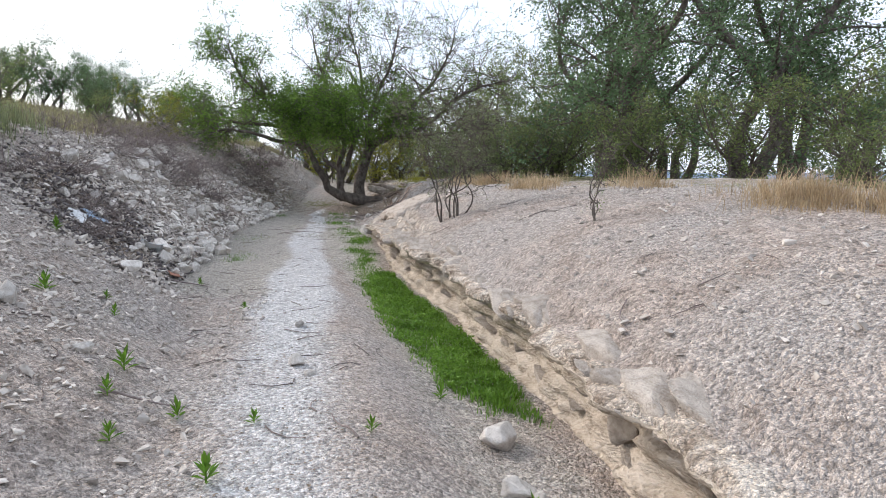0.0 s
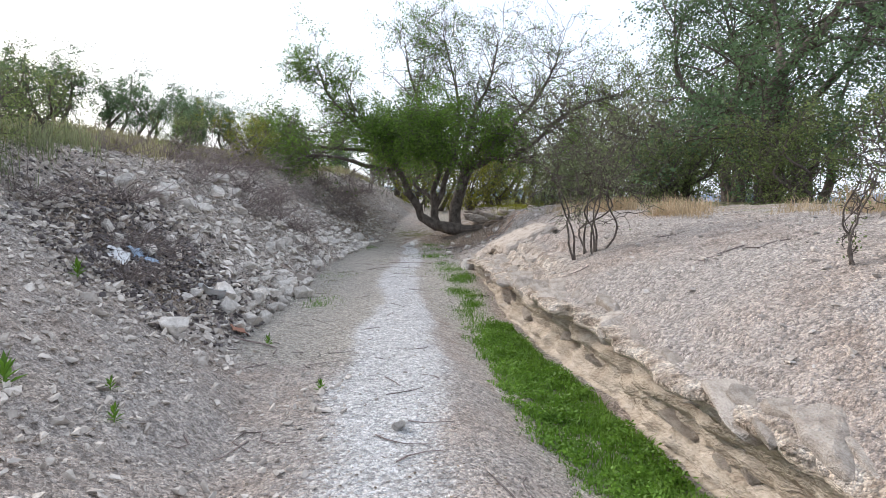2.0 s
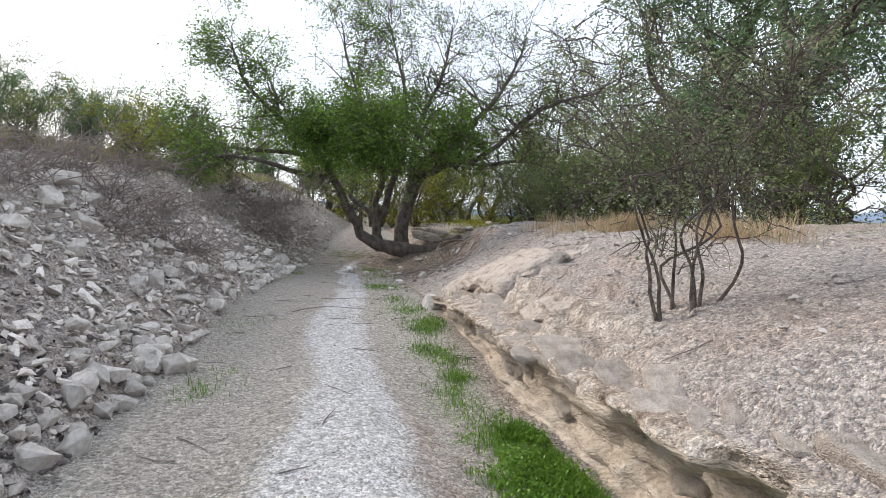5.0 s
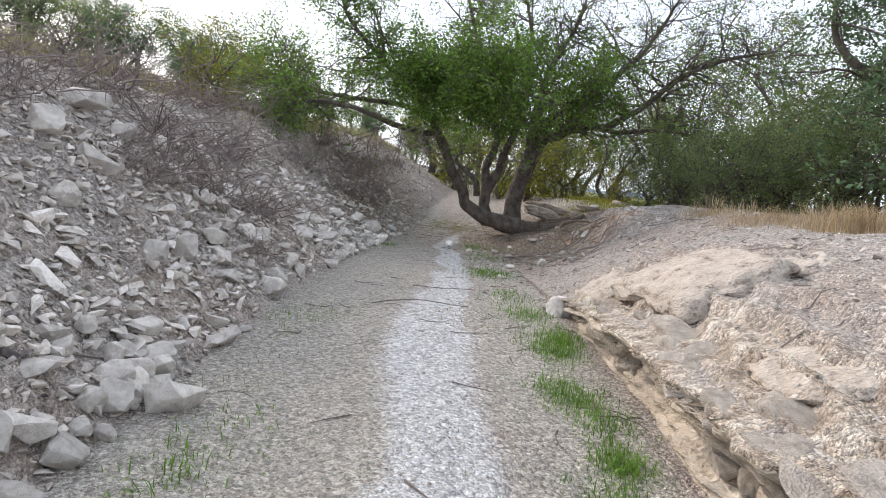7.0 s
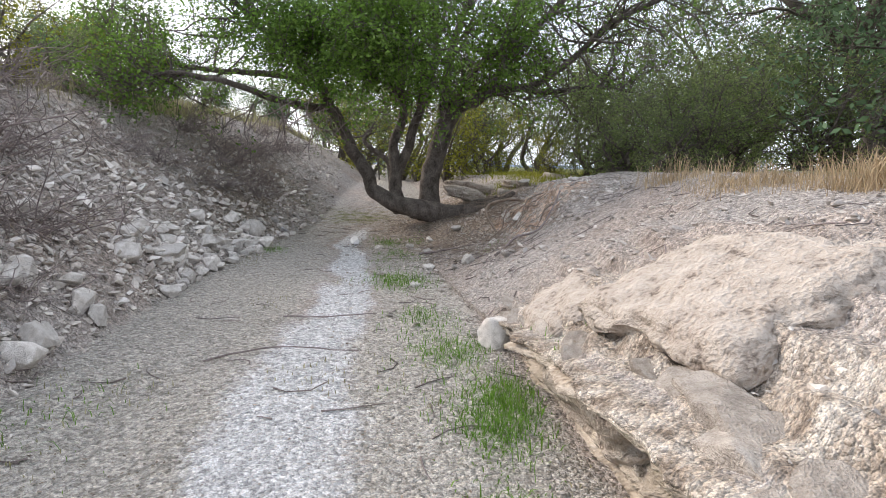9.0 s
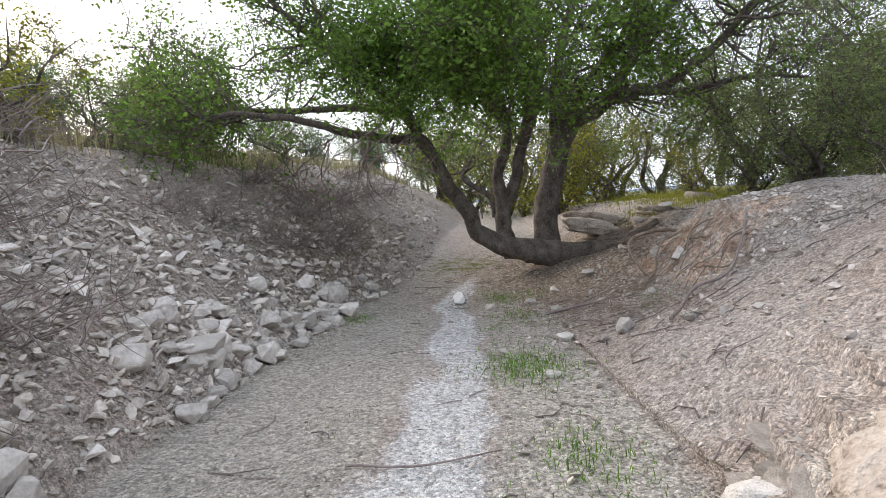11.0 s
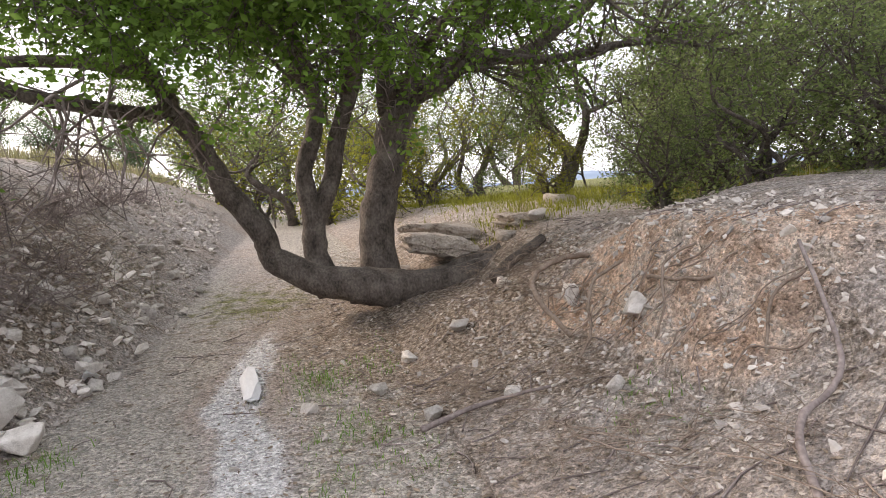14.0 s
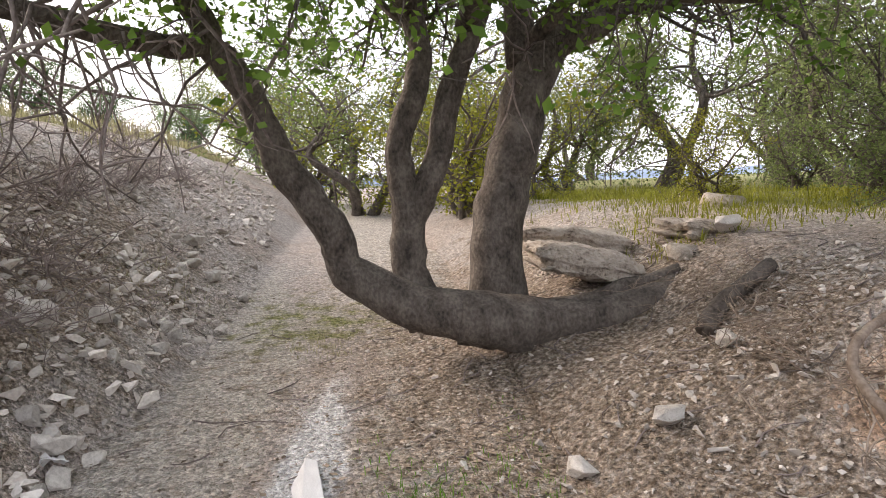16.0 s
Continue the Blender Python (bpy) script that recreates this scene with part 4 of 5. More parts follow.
def place(ob, x, y, s=1.0, turn=0.0, first=False, z=0.0, sz=1.0):
    m = pose(x, y, height(x, y) + z, 0, 0, turn) @ Matrix.Diagonal((s, s, s * sz, 1))
    if first:
        ob.matrix_world = m
        return ob
    keep = ob.matrix_basis.copy()
    ob.scale = (1, 1, 1)
    c = copy_thing(ob, m)
    ob.matrix_basis = keep
    return c


def build_trees():
    rs = np.random.RandomState(9)
    dark = tree_of("dark_tree", "tall dense dark green tree beyond the bank", 11, 8.5, 6.0, M_LEAF_DARK, 46, 0.9, 17, 0.12, 2, 0.0, 0.4, 0.34, 0.2, 0.22, "trees beyond the bank")
    spots = [(9.5, 20.0, 1.0), (13.5, 19.5, 1.15), (17.5, 22.5, 1.2), (11.5, 25.5, 1.05), (15.0, 28.0, 1.1), (20.5, 18.0, 1.2), (24, 27, 1.2), (19, 33, 1.1)]
    for i, (x, y, s) in enumerate(spots):
        place(dark, x, y, s, 67 * i, i == 0)
    small = tree_of("small_tree", "small round-crowned dark tree on the rise", 21, 3.6, 3.6, M_LEAF_DARK, 34, 0.92, 15, 0.095, 3, 0.03, 0.2, 0.36, 0.3, 0.11, "trees on the rise")
    spots = [(-16.6, 34.4, 1.25), (-14.4, 35.3, 1.15), (-11.6, 32.6, 1.0), (-11.9, 39.0, 1.15), (-9.8, 38.8, 1.05), (-9.2, 45.1, 1.1), (-7.6, 47, 1.0), (-19.5, 36, 1.3), (-13.2, 43, 1.3), (-5.2, 54, 1.1), (-2.5, 60, 1.1), (-10.4, 35.5, 0.8), (-23, 40, 1.4)]
    for i, (x, y, s) in enumerate(spots):
        place(small, x, y, s * 0.72, 51 * i, i == 0)
    olive = tree_of("olive_tree", "grey-green feathery tree behind the wash", 31, 4.2, 4.2, M_LEAF_OLIVE, 38, 0.95, 17, 0.08, 3, 0.0, 0.5, 0.36, 0.12, 0.12, "grey-green trees")
    spots = [(4.2, 37.5, 0.9), (1.15, 34, 0.9), (9.0, 35.5, 1.35), (12.5, 33, 1.45), (14.0, 37, 1.4), (6.5, 42, 1.0), (-0.8, 40, 1.0), (9.4, 29.5, 0.9), (6.6, 36.0, 0.8), (-7, 62, 1.3), (0, 66, 1.4), (8, 60, 1.5), (16, 56, 1.6), (24, 50, 1.6)]
    for i, (x, y, s) in enumerate(spots):
        place(olive, x, y, s, 83 * i, i == 0)
    shrub = tree_of("green_shrub", "dense green shrub on the grassy bank", 41, 2.1, 2.6, M_LEAF_OLIVE, 26, 0.9, 12, 0.065, 5, 0.02, 0.1, 0.4, 0.05, 0.05, "green shrubs")
    spots = [(5.2, 24.0, 0.8), (6.6, 23.0, 0.95), (8.2, 22.0, 1.0), (8.2, 25.5, 0.9), (9.8, 20.2, 1.0), (5.4, 21.4, 0.7), (4.4, 20.6, 0.45), (8.8, 17.5, 1.0), (10.5, 15.5, 1.1), (-4.9, 23, 0.5), (-4.6, 26.0, 0.5), (-4.5, 9.3, 0.4), (-5.0, 11.2, 0.42), (-5.2, 17.4, 0.4), (4.4, 22.3, 0.62), (4.7, 21.0, 0.62), (4.3, 23.5, 0.5), (-3.8, 28.5, 0.5), (12.5, 14, 1.2), (6.5, 26.4, 0.7), (7.4, 21.6, 0.8), (9.0, 18.6, 0.9), (11.0, 11.8, 0.6), (7.6, 29.0, 0.6)]
    for i, (x, y, s) in enumerate(spots):
        place(shrub, x, y, s, 97 * i, i == 0)
    yellow = tree_of("yellow_shrub", "yellow-green shrub behind the tree", 51, 1.7, 2.0, M_LEAF_YELLOW, 20, 0.95, 11, 0.06, 5, 0.02, 0.1, 0.4, 0.05, 0.04, "yellow-green shrubs")
    for i, (x, y, s) in enumerate([(2.4, 30.0, 1.3), (3.6, 30.5, 1.0), (0.4, 37.5, 1.8), (4.4, 26.6, 0.55), (-4.6, 20.6, 0.75), (-4.3, 24.6, 0.6), (1.8, 33, 1.1)]):
        place(yellow, x, y, s, 61 * i, i == 0)
    bush = tree_of("thorn_bush", "thin many-stemmed thorn bush with fine grey-green leaves", 61, 2.0, 1.9, M_LEAF_GREY, 50, 0.72, 9, 0.032, 8, 0.06, 0.0, 0.38, 0.45, 0.015)
    place(bush, 2.06, 10.6, 0.88, 0, True)
    sap = tree_of("sapling", "nearly bare thin grey sapling on the bank", 62, 1.1, 0.6, M_LEAF_OLIVE, 8, 0.3, 5, 0.03, 2, 0.03, 0.0, 0.42, 0.3, 0.012, "saplings")
    place(sap, 2.9, 6.9, 0.9, 0, True)


build_trees()


def brush_of(name, label, seed, n, length, mat, up=0.5, flat=0.6, radius=0.009, group=""):
    """A tangle of dry stems."""
    rs = np.random.RandomState(seed)
    ob = tagged(new(name), label, "brush", group)
    main, fine = [], []
    for _ in range(n):
        a = rs.uniform(0, 2 * np.pi)
        s = np.array([rs.normal(0, 0.28), rs.normal(0, 0.28), -0.05])
        p, r, _ = shoot(rs, s, (math.cos(a) * flat, math.sin(a) * flat, up * rs.uniform(0.2, 1.3)), length * rs.uniform(0.5, 1.2), radius, 7, 0.35, -0.05)
        main.append((p, r))
        for _ in range(9):
            j = rs.randint(1, 7)
            q, rr, _ = shoot(rs, p[j], rs.normal(0, 0.7, 3) + (0, 0, 0.2), length * rs.uniform(0.15, 0.45), radius * 0.5, 5, 0.5)
            fine.append((q, rr))
    for path in main:
        v, f = tubes([path], 5)
        child("stem", mesh_of("stem", v, f, [mat]), ob)
    v, f = tubes(fine, 3)
    tagged(child("twig_spray", mesh_of("twig_spray", v, f, [mat]), ob), kind="stuff")
    return ob


def build_brush():
    rs = np.random.RandomState(3)
    a = brush_of("dry_brush", "tangle of dry grey branches on the rubble bank", 1, 34, 1.0, M_TWIG, 0.6, 0.7, 0.009, "dry brush")
    spots = [(-3.3, 15.2, 1.0), (-3.0, 16.3, 1.0), (-3.6, 16.6, 1.2), (-2.7, 17.2, 0.9), (-3.4, 18.0, 1.0), (-3.9, 13.9, 0.9), (-3.2, 9.6, 0.65), (-3.6, 10.5, 0.7), (-2.9, 8.9, 0.55), (-2.6, 24.2, 1.0), (-2.1, 25.2, 0.9), (-2.9, 25.7, 1.1), (-2.4, 23.0, 0.8), (-3.3, 24.4, 1.1), (-4.3, 16.0, 1.2), (-2.35, 16.0, 0.6), (-3.0, 22.0, 0.8), (-4.2, 18.9, 1.1), (-2.5, 27.0, 0.9), (-3.2, 21.0, 0.7), (-4.6, 12.6, 0.8), (-4.7, 14.8, 1.0), (-5.0, 17.5, 1.1), (-4.6, 20.6, 0.9), (-4.4, 22.6, 1.0), (-3.0, 10.1, 0.6), (-3.9, 9.2, 0.6), (-2.2, 28.5, 0.8), (-2.8, 29.8, 0.9), (-1.9, 30.5, 0.7), (-1.9, 24.0, 0.7)]
    for i, (x, y, s) in enumerate(spots):
        place(a, x, y, s, 77 * i, i == 0, 0, 0.85)
    b = brush_of("root_tangle", "tangle of thin exposed roots and twigs on the bank", 2, 26, 0.9, M_ROOT, 0.12, 1.0, 0.008, "root tangles")
    for i, (x, y, s) in enumerate([(2.5, 22.3, 0.9), (1.9, 20.0, 0.8), (2.6, 23.0, 0.9), (1.9, 19.2, 0.7), (2.0, 20.9, 0.6), (1.5, 21.6, 0.6), (2.8, 23.4, 0.8)]):
        place(b, x, y, s, 53 * i, i == 0, 0.02, 0.5)


build_brush()


def build_roots():
    rs = np.random.RandomState(8)

    def root(name, pts, r0, r1, label, mat=M_ROOT, lift=0.02):
        pts = [(x, y, height(x, y) + h + lift) for x, y, h in pts]
        p, r = spline(pts, np.linspace(r0, r1, len(pts)), 6, 0.02, rs)
        o = p[0].copy()
        v, f = tubes([(p, r)], 8)
        ob = new(name, mesh_of(name, v - o, f, [mat]))
        ob.location = o
        tagged(ob, label, "root" if "root" in name else "branch")

    def bare(name, pts, r0, r1, label, mat=M_ROOT):
        p, r = spline(pts, np.linspace(r0, r1, len(pts)), 6, 0.02, rs)
        o = p[0].copy()
        v, f = tubes([(p, r * 0.75)], 8)
        ob = new(name, mesh_of(name, v - o, f, [mat]))
        ob.location = o
        tagged(ob, label, "root")

    bare("curved_root", [(2.75, 22.4, 0.9), (2.52, 22.27, 0.93), (2.2, 22.12, 0.89), (2.05, 22.0, 0.78), (2.06, 21.8, 0.62), (2.15, 21.6, 0.45)], 0.03, 0.026, "thick pale curved root arching out of the bank")
    bare("bare_root", [(2.7, 21.3, 0.85), (2.47, 21.1, 0.88), (2.47, 20.8, 0.9), (2.5, 20.6, 0.92), (2.62, 20.4, 0.98)], 0.018, 0.013, "bare brown root stretched across the earth face")
    bare("bare_root", [(2.75, 20.35, 1.1), (2.55, 20.4, 0.92), (2.46, 20.35, 0.75), (2.42, 20.2, 0.62)], 0.016, 0.01, "bare brown root hanging down the earth face")
    bare("bare_root", [(2.6, 21.6, 0.95), (2.3, 21.55, 0.8), (2.2, 21.4, 0.55), (2.0, 21.2, 0.4)], 0.018, 0.012, "bare brown root hanging down the earth face")
    bare("bare_root", [(2.7, 20.9, 1.1), (2.45, 20.9, 0.98), (2.35, 20.75, 0.75), (2.2, 20.7, 0.5)], 0.014, 0.008, "thin brown root hanging down the earth face")
    bare("bare_root", [(2.75, 20.0, 1.05), (2.5, 20.05, 0.9), (2.4, 20.0, 0.7), (2.3, 19.9, 0.55)], 0.014, 0.008, "thin brown root hanging down the earth face")
    for _ in range(22):
        x, y = rs.uniform(2.4, 2.75), rs.uniform(19.8, 22.4)
        p = [(x + 0.05, y, height(x + 0.05, y) - 0.02)]
        for k in range(3):
            x, y = x - rs.uniform(0.06, 0.16), y + rs.normal(0, 0.12)
            p.append((x, y, height(x, y) + rs.uniform(0.01, 0.08)))
        bare("bare_root", p, rs.uniform(0.006, 0.012), 0.004, "thin brown rootlet on the earth face")
    root("fallen_log", [(2.2, 23.25, 0.05), (2.5, 23.4, 0.06), (2.85, 23.5, 0.06)], 0.06, 0.045, "short grey fallen log beside the tree roots", M_BARK)
    root("fallen_branch", [(1.6, 18.9, 0.0), (1.9, 19.3, 0.05), (2.3, 19.5, 0.05), (2.7, 20.1, 0.06)], 0.018, 0.01, "dry branch lying on the bank", M_TWIG)
    root("fallen_branch", [(0.9, 21.1, 0.01), (1.3, 21.2, 0.02), (1.7, 21.0, 0.02)], 0.02, 0.01, "dry branch lying on leaf litter", M_TWIG)
    root("fallen_branch", [(-1.0, 15.9, 0.0), (-0.5, 16.05, 0.02), (0.05, 16.0, 0.01)], 0.007, 0.004, "thin dry stick lying across the path", M_TWIG)
    root("fallen_branch", [(-0.6, 17.1, 0.0), (-0.2, 17.0, 0.02), (0.2, 17.2, 0.01)], 0.007, 0.004, "thin dry stick lying across the path", M_TWIG)
    root("fallen_branch", [(-1.35, 4.2, 0.0), (-1.1, 4.3, 0.01), (-0.85, 4.35, 0.0)], 0.008, 0.004, "thin dry stick lying on the path", M_TWIG)
    root("fallen_branch", [(0.2, 3.75, 0.0), (0.1, 3.95, 0.01), (0.05, 4.1, 0.0)], 0.007, 0.004, "thin dry stick lying on the path", M_TWIG)
    root("fallen_branch", [(-2.0, 9.4, 0.0), (-1.5, 9.0, 0.02), (-1.45, 8.7, 0.01)], 0.01, 0.006, "thin dry stick lying on the path", M_TWIG)


build_roots()


# ---- grass and litter ----
def blades(name, label, xy, tall, width, mat, seed, lean=0.5, category="grass"):
    """Single grass blades, each bent once, as stuff."""
    rs = np.random.RandomState(seed)
    n = len(xy)
    a = rs.uniform(0, 2 * np.pi, n)
    d = np.stack([np.cos(a), np.sin(a), 0 * a], 1)
    s = np.stack([-np.sin(a), np.cos(a), 0 * a], 1) * (width * rs.uniform(0.6, 1.3, n))[:, None]
    h = (tall * rs.uniform(0.5, 1.2, n))[:, None]
    b = np.stack([xy[:, 0], xy[:, 1], land(xy[:, 0], xy[:, 1]) - 0.01], 1)
    k = lean * rs.uniform(0.1, 1.1, (n, 1))
    up = np.array([0, 0, 1.0])
    m = b + up * h * 0.6 + d * h * k * 0.35
    t = b + up * h * (1 - 0.35 * k) + d * h * k
    v = np.stack([b - s * 0.5, b + s * 0.5, m + s * 0.45, m - s * 0.45, t + s * 0.08, t - s * 0.08], 1).reshape(-1, 3)
    f = (np.array([[0, 1, 2, 3], [3, 2, 4, 5]])[None] + (np.arange(n) * 6)[:, None, None]).reshape(-1, 4)
    return tagged(new(name, mesh_of(name, v, f, [mat], False)), label, category, "", "stuff")


def clumps(rs, centres, per, spread):
    c = np.repeat(centres, per, axis=0)
    return c + rs.normal(0, 1, c.shape) * spread


def build_grass():
    rs = np.random.RandomState(14)
    edge = curve((4.3, 1.5), (4.8, 1.27), (5.8, 0.9), (7, 0.78), (8.5, 0.66), (10, 0.62), (11.2, 0.62), (12, 0.9))
    inner = lambda x, y: step(-0.06, 0.22, x - edge(y) - 0.10 * vnoise(x * 4, y * 4, 0, 91) - 0.06 * vnoise(x * 12, y * 12, 0, 96)) * step(4.4, 4.9, y + 0.2 * vnoise(x * 4, y, 0, 90)) * step(11.6, 10.8, y + 0.4 * vnoise(x * 3, y, 0, 98))
    lush = scatter(rs, 100000, 0.4, 1.85, 4.3, 11.8, lambda x, y: (x < lip_x(y) - 0.08) * inner(x, y) * (0.55 + 0.45 * vnoise(x * 5, y * 5, 0, 99)))
    blades("green_grass", "lush short green grass growing in the gully below the ledge", lush, 0.085 + 0.045 * vnoise(lush[:, 0] * 5, lush[:, 1] * 5, 0, 5), 0.009, M_GRASS, 1, 1.0)
    clover = scatter(rs, 60000, 0.4, 1.85, 4.3, 11.8, lambda x, y: (x < lip_x(y) - 0.08) * inner(x, y) * step(-0.3, 0.4, vnoise(x * 3.3, y * 3.3, 0, 89)))
    c = np.stack([clover[:, 0], clover[:, 1], land(clover[:, 0], clover[:, 1]) + rs.uniform(0.02, 0.1, len(clover))], 1)
    v, f = leaves(rs, c, 0.032)
    tagged(new("clover", mesh_of("clover", v, f, [M_GRASS], False)), "broad-leaved green clover among the gully grass", "weeds", "", "stuff")
    tufts = []
    for x, y, n, w in ((0.82, 14.9, 1100, 0.14), (0.72, 13.8, 900, 0.13), (0.85, 12.7, 700, 0.09), (0.94, 15.25, 600, 0.12), (0.72, 16.1, 500, 0.15), (0.62, 17.1, 350, 0.14), (0.47, 19.0, 900, 0.2), (0.9, 13.3, 450, 0.12), (0.7, 12.2, 350, 0.12), (0.75, 11.6, 400, 0.16), (0.46, 22.5, 260, 0.14), (0.6, 21.4, 140, 0.14), (1.9, 20.3, 80, 0.12), (-1.4, 12.4, 120, 0.16), (-1.48, 11.8, 160, 0.10), (-1.55, 15.0, 120, 0.2), (-1.3, 21.6, 160, 0.12)):
        tufts.append(np.array([[x, y]]) + rs.normal(0, 1, (n, 2)) * (w, w * 1.6))
    tufts = np.concatenate(tufts)
    blades("green_grass", "loose tufts of bright green grass beside the path", tufts, 0.03 + 0.08 * rs.uniform(0, 1, len(tufts)) ** 1.5, 0.006, M_GRASS, 12, 1.3)
    thin = scatter(rs, 60000, 0.1, 1.5, 11.5, 24, lambda x, y: (x < lip_x(y) - 0.1) * 0.16 * step(0.0, 0.8, vnoise(x * 1.6, y * 1.1, 0, 92) + 0.5 * vnoise(x * 6, y * 6, 0, 97)) * step(0.6, 0.3, np.abs(x - 0.7)))
    blades("green_grass", "thin patches of green grass beside the path", thin, 0.06, 0.005, M_GRASS, 2, 0.9)
    turf = scatter(rs, 60000, -1.8, 1.2, 12, 29, lambda x, y: 0.35 * step(0.3, 0.65, vnoise(x * 1.3, y * 0.9, 0, 93)) * (0.25 + 0.9 * np.exp(-((y - 26) / 2.2) ** 2)))
    blades("sparse_grass", "sparse olive grass on the path", turf, 0.05, 0.007, M_MEADOW, 3)
    tall = clumps(rs, scatter(rs, 90, -5.4, -3.3, 7.5, 13, lambda x, y: 0.9 * step(2.1, 2.5, foot_x(y) - x) * (0.4 + 0.6 * step(11, 9, y))), 60, 0.14)
    blades("tall_weeds", "tall grey-green weeds on the crest of the left bank", tall, 0.42, 0.009, M_LEAF_GREY, 8, 0.8, "weeds")
    # dry tufts along the crest of the right bank
    cen = []
    for x, y, n, w in ((4.3, 13.3, 26, 0.4), (4.8, 14.3, 12, 0.3), (4.7, 9.0, 11, 0.25), (4.7, 5.9, 26, 0.35), (5.0, 5.0, 22, 0.35), (3.9, 17.7, 22, 0.3), (4.2, 16.3, 26, 0.3), (3.8, 19.0, 10, 0.25), (5.2, 11.2, 5, 0.3)):
        cen.append(np.array([[x, y]]) + rs.normal(0, 1, (n, 2)) * (w * 0.6, w))
    cen = np.concatenate(cen)
    dry = clumps(rs, cen, 42, 0.17)
    blades("dry_grass", "tall straw-coloured dry grass along the crest of the bank", dry, 0.27 * (0.4 + 0.8 * step(-0.5, 0.6, vnoise(dry[:, 0] * 2.5, dry[:, 1] * 2.5, 0, 6))) * 1.2, 0.006, M_STRAW, 4, 1.25)
    far = clumps(rs, scatter(rs, 2600, 3.8, 20, 3, 40, lambda x, y: 0.55 * step(-0.1, 0.5, vnoise(x * 0.8, y * 0.8, 0, 87)) * step(3.0, 4.4, x - lip_x(y)) * np.exp(-np.maximum(x - 6, 0) / 9)), 26, 0.22)
    blades("bank_meadow", "rough yellow-green grass on the right bank", far, 0.10 + 0.2 * rs.uniform(0, 1, len(far)) ** 2, 0.008, M_MEADOW, 5, 1.2)
    left = clumps(rs, scatter(rs, 5200, -22, -2.2, 5, 48, lambda x, y: 0.7 * step(2.2, 3.2, foot_x(y) - x) * np.exp(-np.maximum(-x - 6, 0) / 9)), 24, 0.2)
    blades("bank_weeds", "rough olive weeds and grass on the left bank", left, 0.38, 0.015, M_MEADOW, 6, 0.7)
    back = clumps(rs, scatter(rs, 1500, 1.6, 9, 24.5, 36, lambda x, y: 0.8 * step(1.2, 2.2, x - lip_x(y))), 30, 0.2)
    blades("tree_meadow", "bright yellow-green grass behind the tree", back, 0.07 + 0.13 * rs.uniform(0, 1, len(back)) ** 2, 0.009, M_LEAF_YELLOW, 7, 1.3)
    litter = scatter(rs, 26000, -3.5, 4.0, 17, 28, lambda x, y: (1 - 0.85 * step(1.9, 2.3, x) * step(19.5, 20, y) * step(23, 22.4, y)) * 0.9 * np.exp(-((x - 1.6) / 1.7) ** 2 - ((y - 23) / 3.6) ** 2) + 0.5 * np.exp(-((x + 2.4) / 0.9) ** 2 - ((y - 23) / 3) ** 2))
    c = np.stack([litter[:, 0], litter[:, 1], land(litter[:, 0], litter[:, 1]) + 0.008], 1)
    v, f = leaves(rs, c, 0.05)
    v[:, 2] = np.maximum(v[:, 2] * 0.25 + np.repeat(c[:, 2], 4) * 0.75, np.repeat(c[:, 2], 4))
    tagged(new("leaf_litter", mesh_of("leaf_litter", v, f, [M_LITTER], False)), "brown fallen leaves covering the ground under the tree", "litter", "", "stuff")
    fleck = scatter(rs, 20000, -2.6, 4.5, 1.8, 24, lambda x, y: 0.25 + 0.5 * step(0, 0.6, vnoise(x * 1.2, y * 1.2, 0, 88)))
    c = np.stack([fleck[:, 0], fleck[:, 1], land(fleck[:, 0], fleck[:, 1]) + 0.006], 1)
    v, f = leaves(rs, c, 0.028)
    v[:, 2] = np.maximum(v[:, 2] * 0.25 + np.repeat(c[:, 2], 4) * 0.75, np.repeat(c[:, 2], 4))
    tagged(new("leaf_flecks", mesh_of("leaf_flecks", v, f, [M_LITTER], False)), "small dry leaf and twig fragments on the gravel", "litter", "", "stuff")
    # twigs strewn over the ground
    paths = []
    tw = scatter(rs, 1700, -3.0, 3.4, 2.5, 26, lambda x, y: 0.2 + 0.8 * step(16, 20, y) * step(0.2, 1, x))
    for x, y in tw:
        a, ln = rs.uniform(0, 6.28), rs.uniform(0.08, 0.4)
        bend = rs.normal(0, 0.25)
        q = np.array([[x + math.cos(a + bend * k) * ln * k / 3, y + math.sin(a + bend * k) * ln * k / 3, 0] for k in range(4)])
        q[:, 2] = land(q[:, 0], q[:, 1]) + 0.008
        if np.ptp(q[:, 2]) < 0.5 * ln:
            paths.append((q, np.linspace(0.006, 0.003, 4)))
    v, f = tubes(paths, 4)
    tagged(new("twig_litter", mesh_of("twig_litter", v, f, [M_TWIG])), "thin dry twigs strewn over the ground", "twigs", "", "stuff")


build_grass()


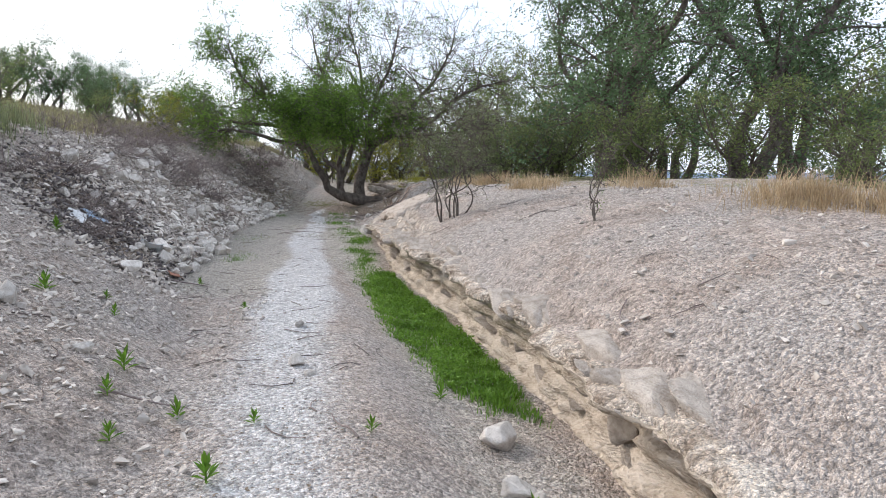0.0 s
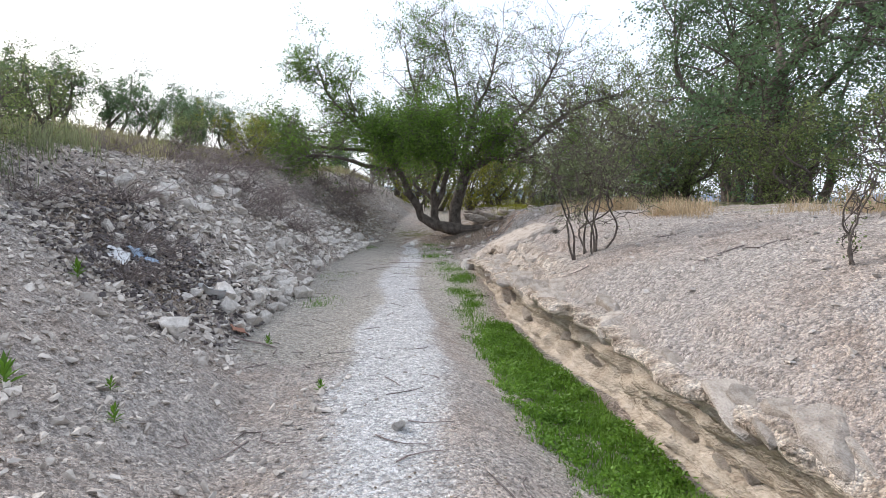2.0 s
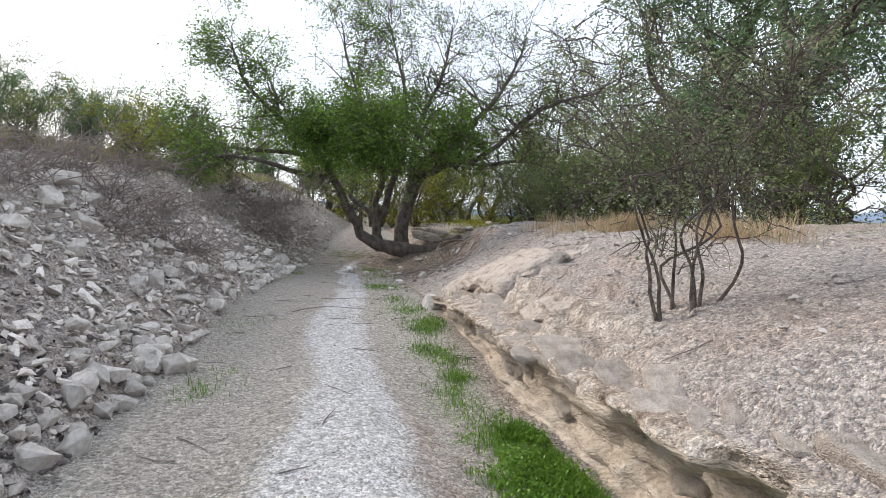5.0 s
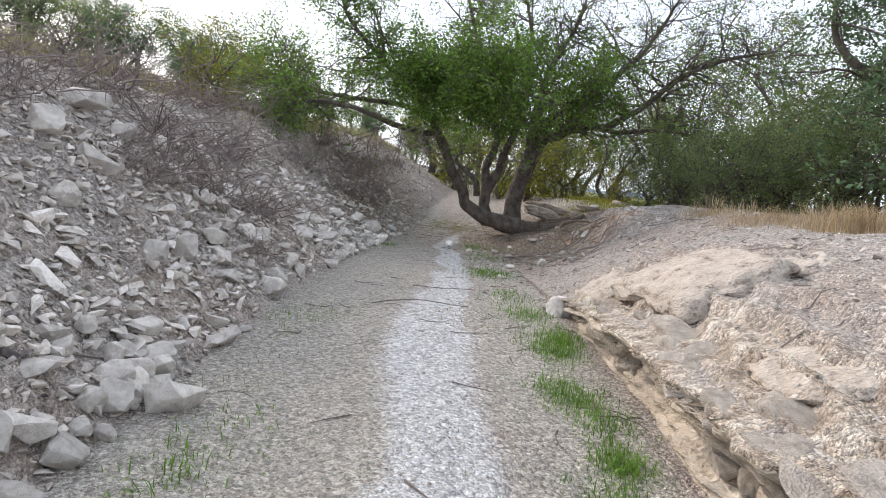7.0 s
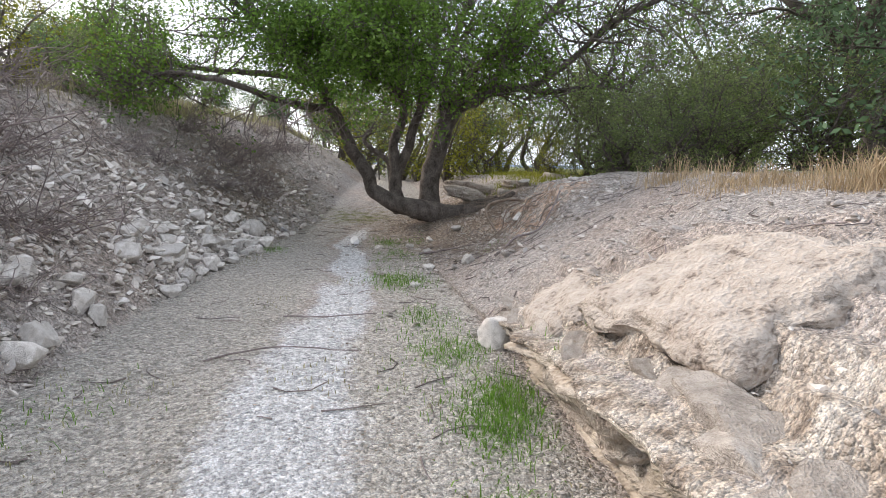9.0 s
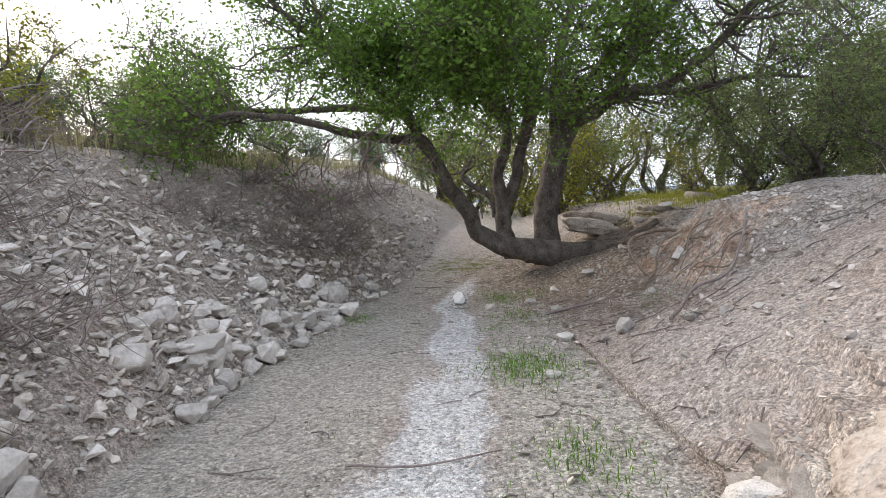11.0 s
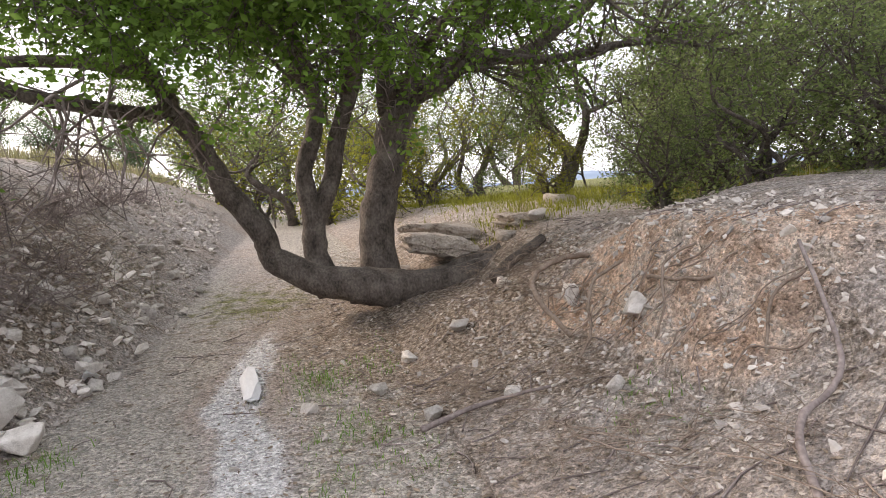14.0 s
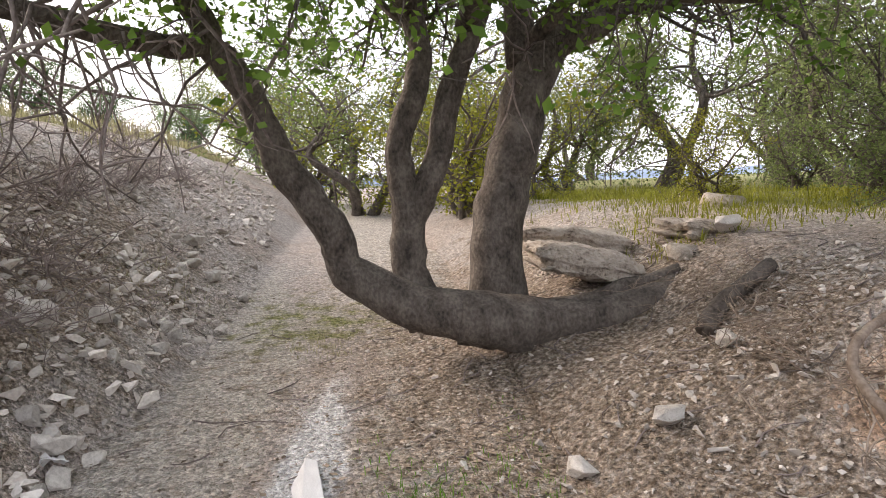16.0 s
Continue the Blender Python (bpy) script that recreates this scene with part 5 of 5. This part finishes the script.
def weed_of(seed, label):
    rs = np.random.RandomState(seed)
    ob = tagged(new("weed"), label, "weed", "path weeds")
    v, f = [], []
    for i in range(14):
        a, el = 2.4 * i, 0.5 + 0.9 * i / 14
        d = np.array([math.cos(a) * math.cos(el), math.sin(a) * math.cos(el), math.sin(el)])
        s = np.array([-math.sin(a), math.cos(a), 0]) * 0.014
        o = np.array([0, 0, 0.005 * i])
        ln = 0.13 * rs.uniform(0.7, 1.1)
        k = len(v)
        v += [o, o + d * ln * 0.5 + s, o + d * ln + np.array([0, 0, -0.02]), o + d * ln * 0.5 - s]
        f.append((k, k + 1, k + 2, k + 3))
    child("leaves", mesh_of("leaves", v, f, [M_GRASS], False), ob)
    t, q = tubes([(np.array([[0, 0, -0.02], [0, 0, 0.04], [0, 0, 0.08]]), np.array([0.006, 0.005, 0.003]))], 5)
    child("stem", mesh_of("stem", t, q, [M_GRASS]), ob)
    return ob


def build_weeds():
    w = weed_of(1, "small green leafy weed growing in the gravel")
    spots = [(-1.34, 4.76, 1.0), (-2.23, 5.85, 1.0), (-1.29, 4.22, 0.7), (-0.88, 4.19, 0.8), (-0.41, 4.07, 0.6), (-1.14, 3.73, 0.7), (-0.57, 3.31, 0.9), (-1.75, 6.0, 0.6), (-1.9, 6.3, 0.5), (-1.6, 9.2, 0.7), (0.95, 5.1, 0.9), (1.15, 3.3, 0.8), (-0.85, 7.6, 0.6), (0.3, 3.9, 0.6), (-2.9, 8.0, 0.9)]
    for i, (x, y, s) in enumerate(spots):
        place(w, x, y, s * 1.15, 47 * i, i == 0)


build_weeds()


def build_rubbish():
    """Torn plastic and cardboard in the rubble."""
    rs = np.random.RandomState(44)

    def scrap(name, label, x, y, w, h, mat, turn, tilt, seed):
        n = 7
        u, s = np.meshgrid(np.linspace(-0.5, 0.5, n), np.linspace(-0.5, 0.5, n), indexing="ij")
        z = 0.25 * w * fbm(u * 3 + seed, s * 3, 0, seed)
        r = 1 + 0.25 * fbm(u * 2 + 9, s * 2 + seed, 0, seed + 5)
        top = np.stack([u * w * r, s * h * r, z], -1).reshape(-1, 3)
        co = np.concatenate([top, top - [0, 0, 0.006]])
        q = []
        for i in range(n - 1):
            for j in range(n - 1):
                a = i * n + j
                q += [(a, a + n, a + n + 1, a + 1), (a + n * n + 1, a + n * n + n + 1, a + n * n + n, a + n * n)]
        rim = [i * n for i in range(n)] + [(n - 1) * n + j for j in range(1, n)] + [i * n + n - 1 for i in range(n - 2, -1, -1)] + [j for j in range(n - 2, 0, -1)]
        for a, b in zip(rim, rim[1:] + rim[:1]):
            q.append((a, b, b + n * n, a + n * n))
        ob = new(name, mesh_of(name, co, q, [mat]))
        ob.matrix_world = pose(x, y, height(x, y) + 0.05, tilt, 20, turn)
        tagged(ob, label, "rubbish")

    scrap("plastic_scrap", "torn white plastic sheet in the rubble", -2.38, 9.9, 0.3, 0.2, M_PLASTIC, 20, -35, 1)
    scrap("plastic_bag", "crumpled pale blue plastic bag on the bank", -3.0, 9.6, 0.3, 0.22, M_BLUE, 60, 30, 2)
    scrap("plastic_bag", "crumpled white plastic bag on the bank", -3.1, 9.2, 0.24, 0.2, M_PLASTIC, 10, 30, 3)
    scrap("plastic_scrap", "small white plastic scrap in the rubble", -2.7, 10.6, 0.16, 0.12, M_PLASTIC, 80, 20, 4)
    scrap("clay_shard", "broken red clay shard in the rubble", -2.0, 9.6, 0.18, 0.14, M_RUST, 40, 15, 5)
    scrap("plastic_bottle_scrap", "flattened white plastic scrap under the tree", -1.35, 23.4, 0.22, 0.12, M_PLASTIC, 120, 10, 6)


build_rubbish()
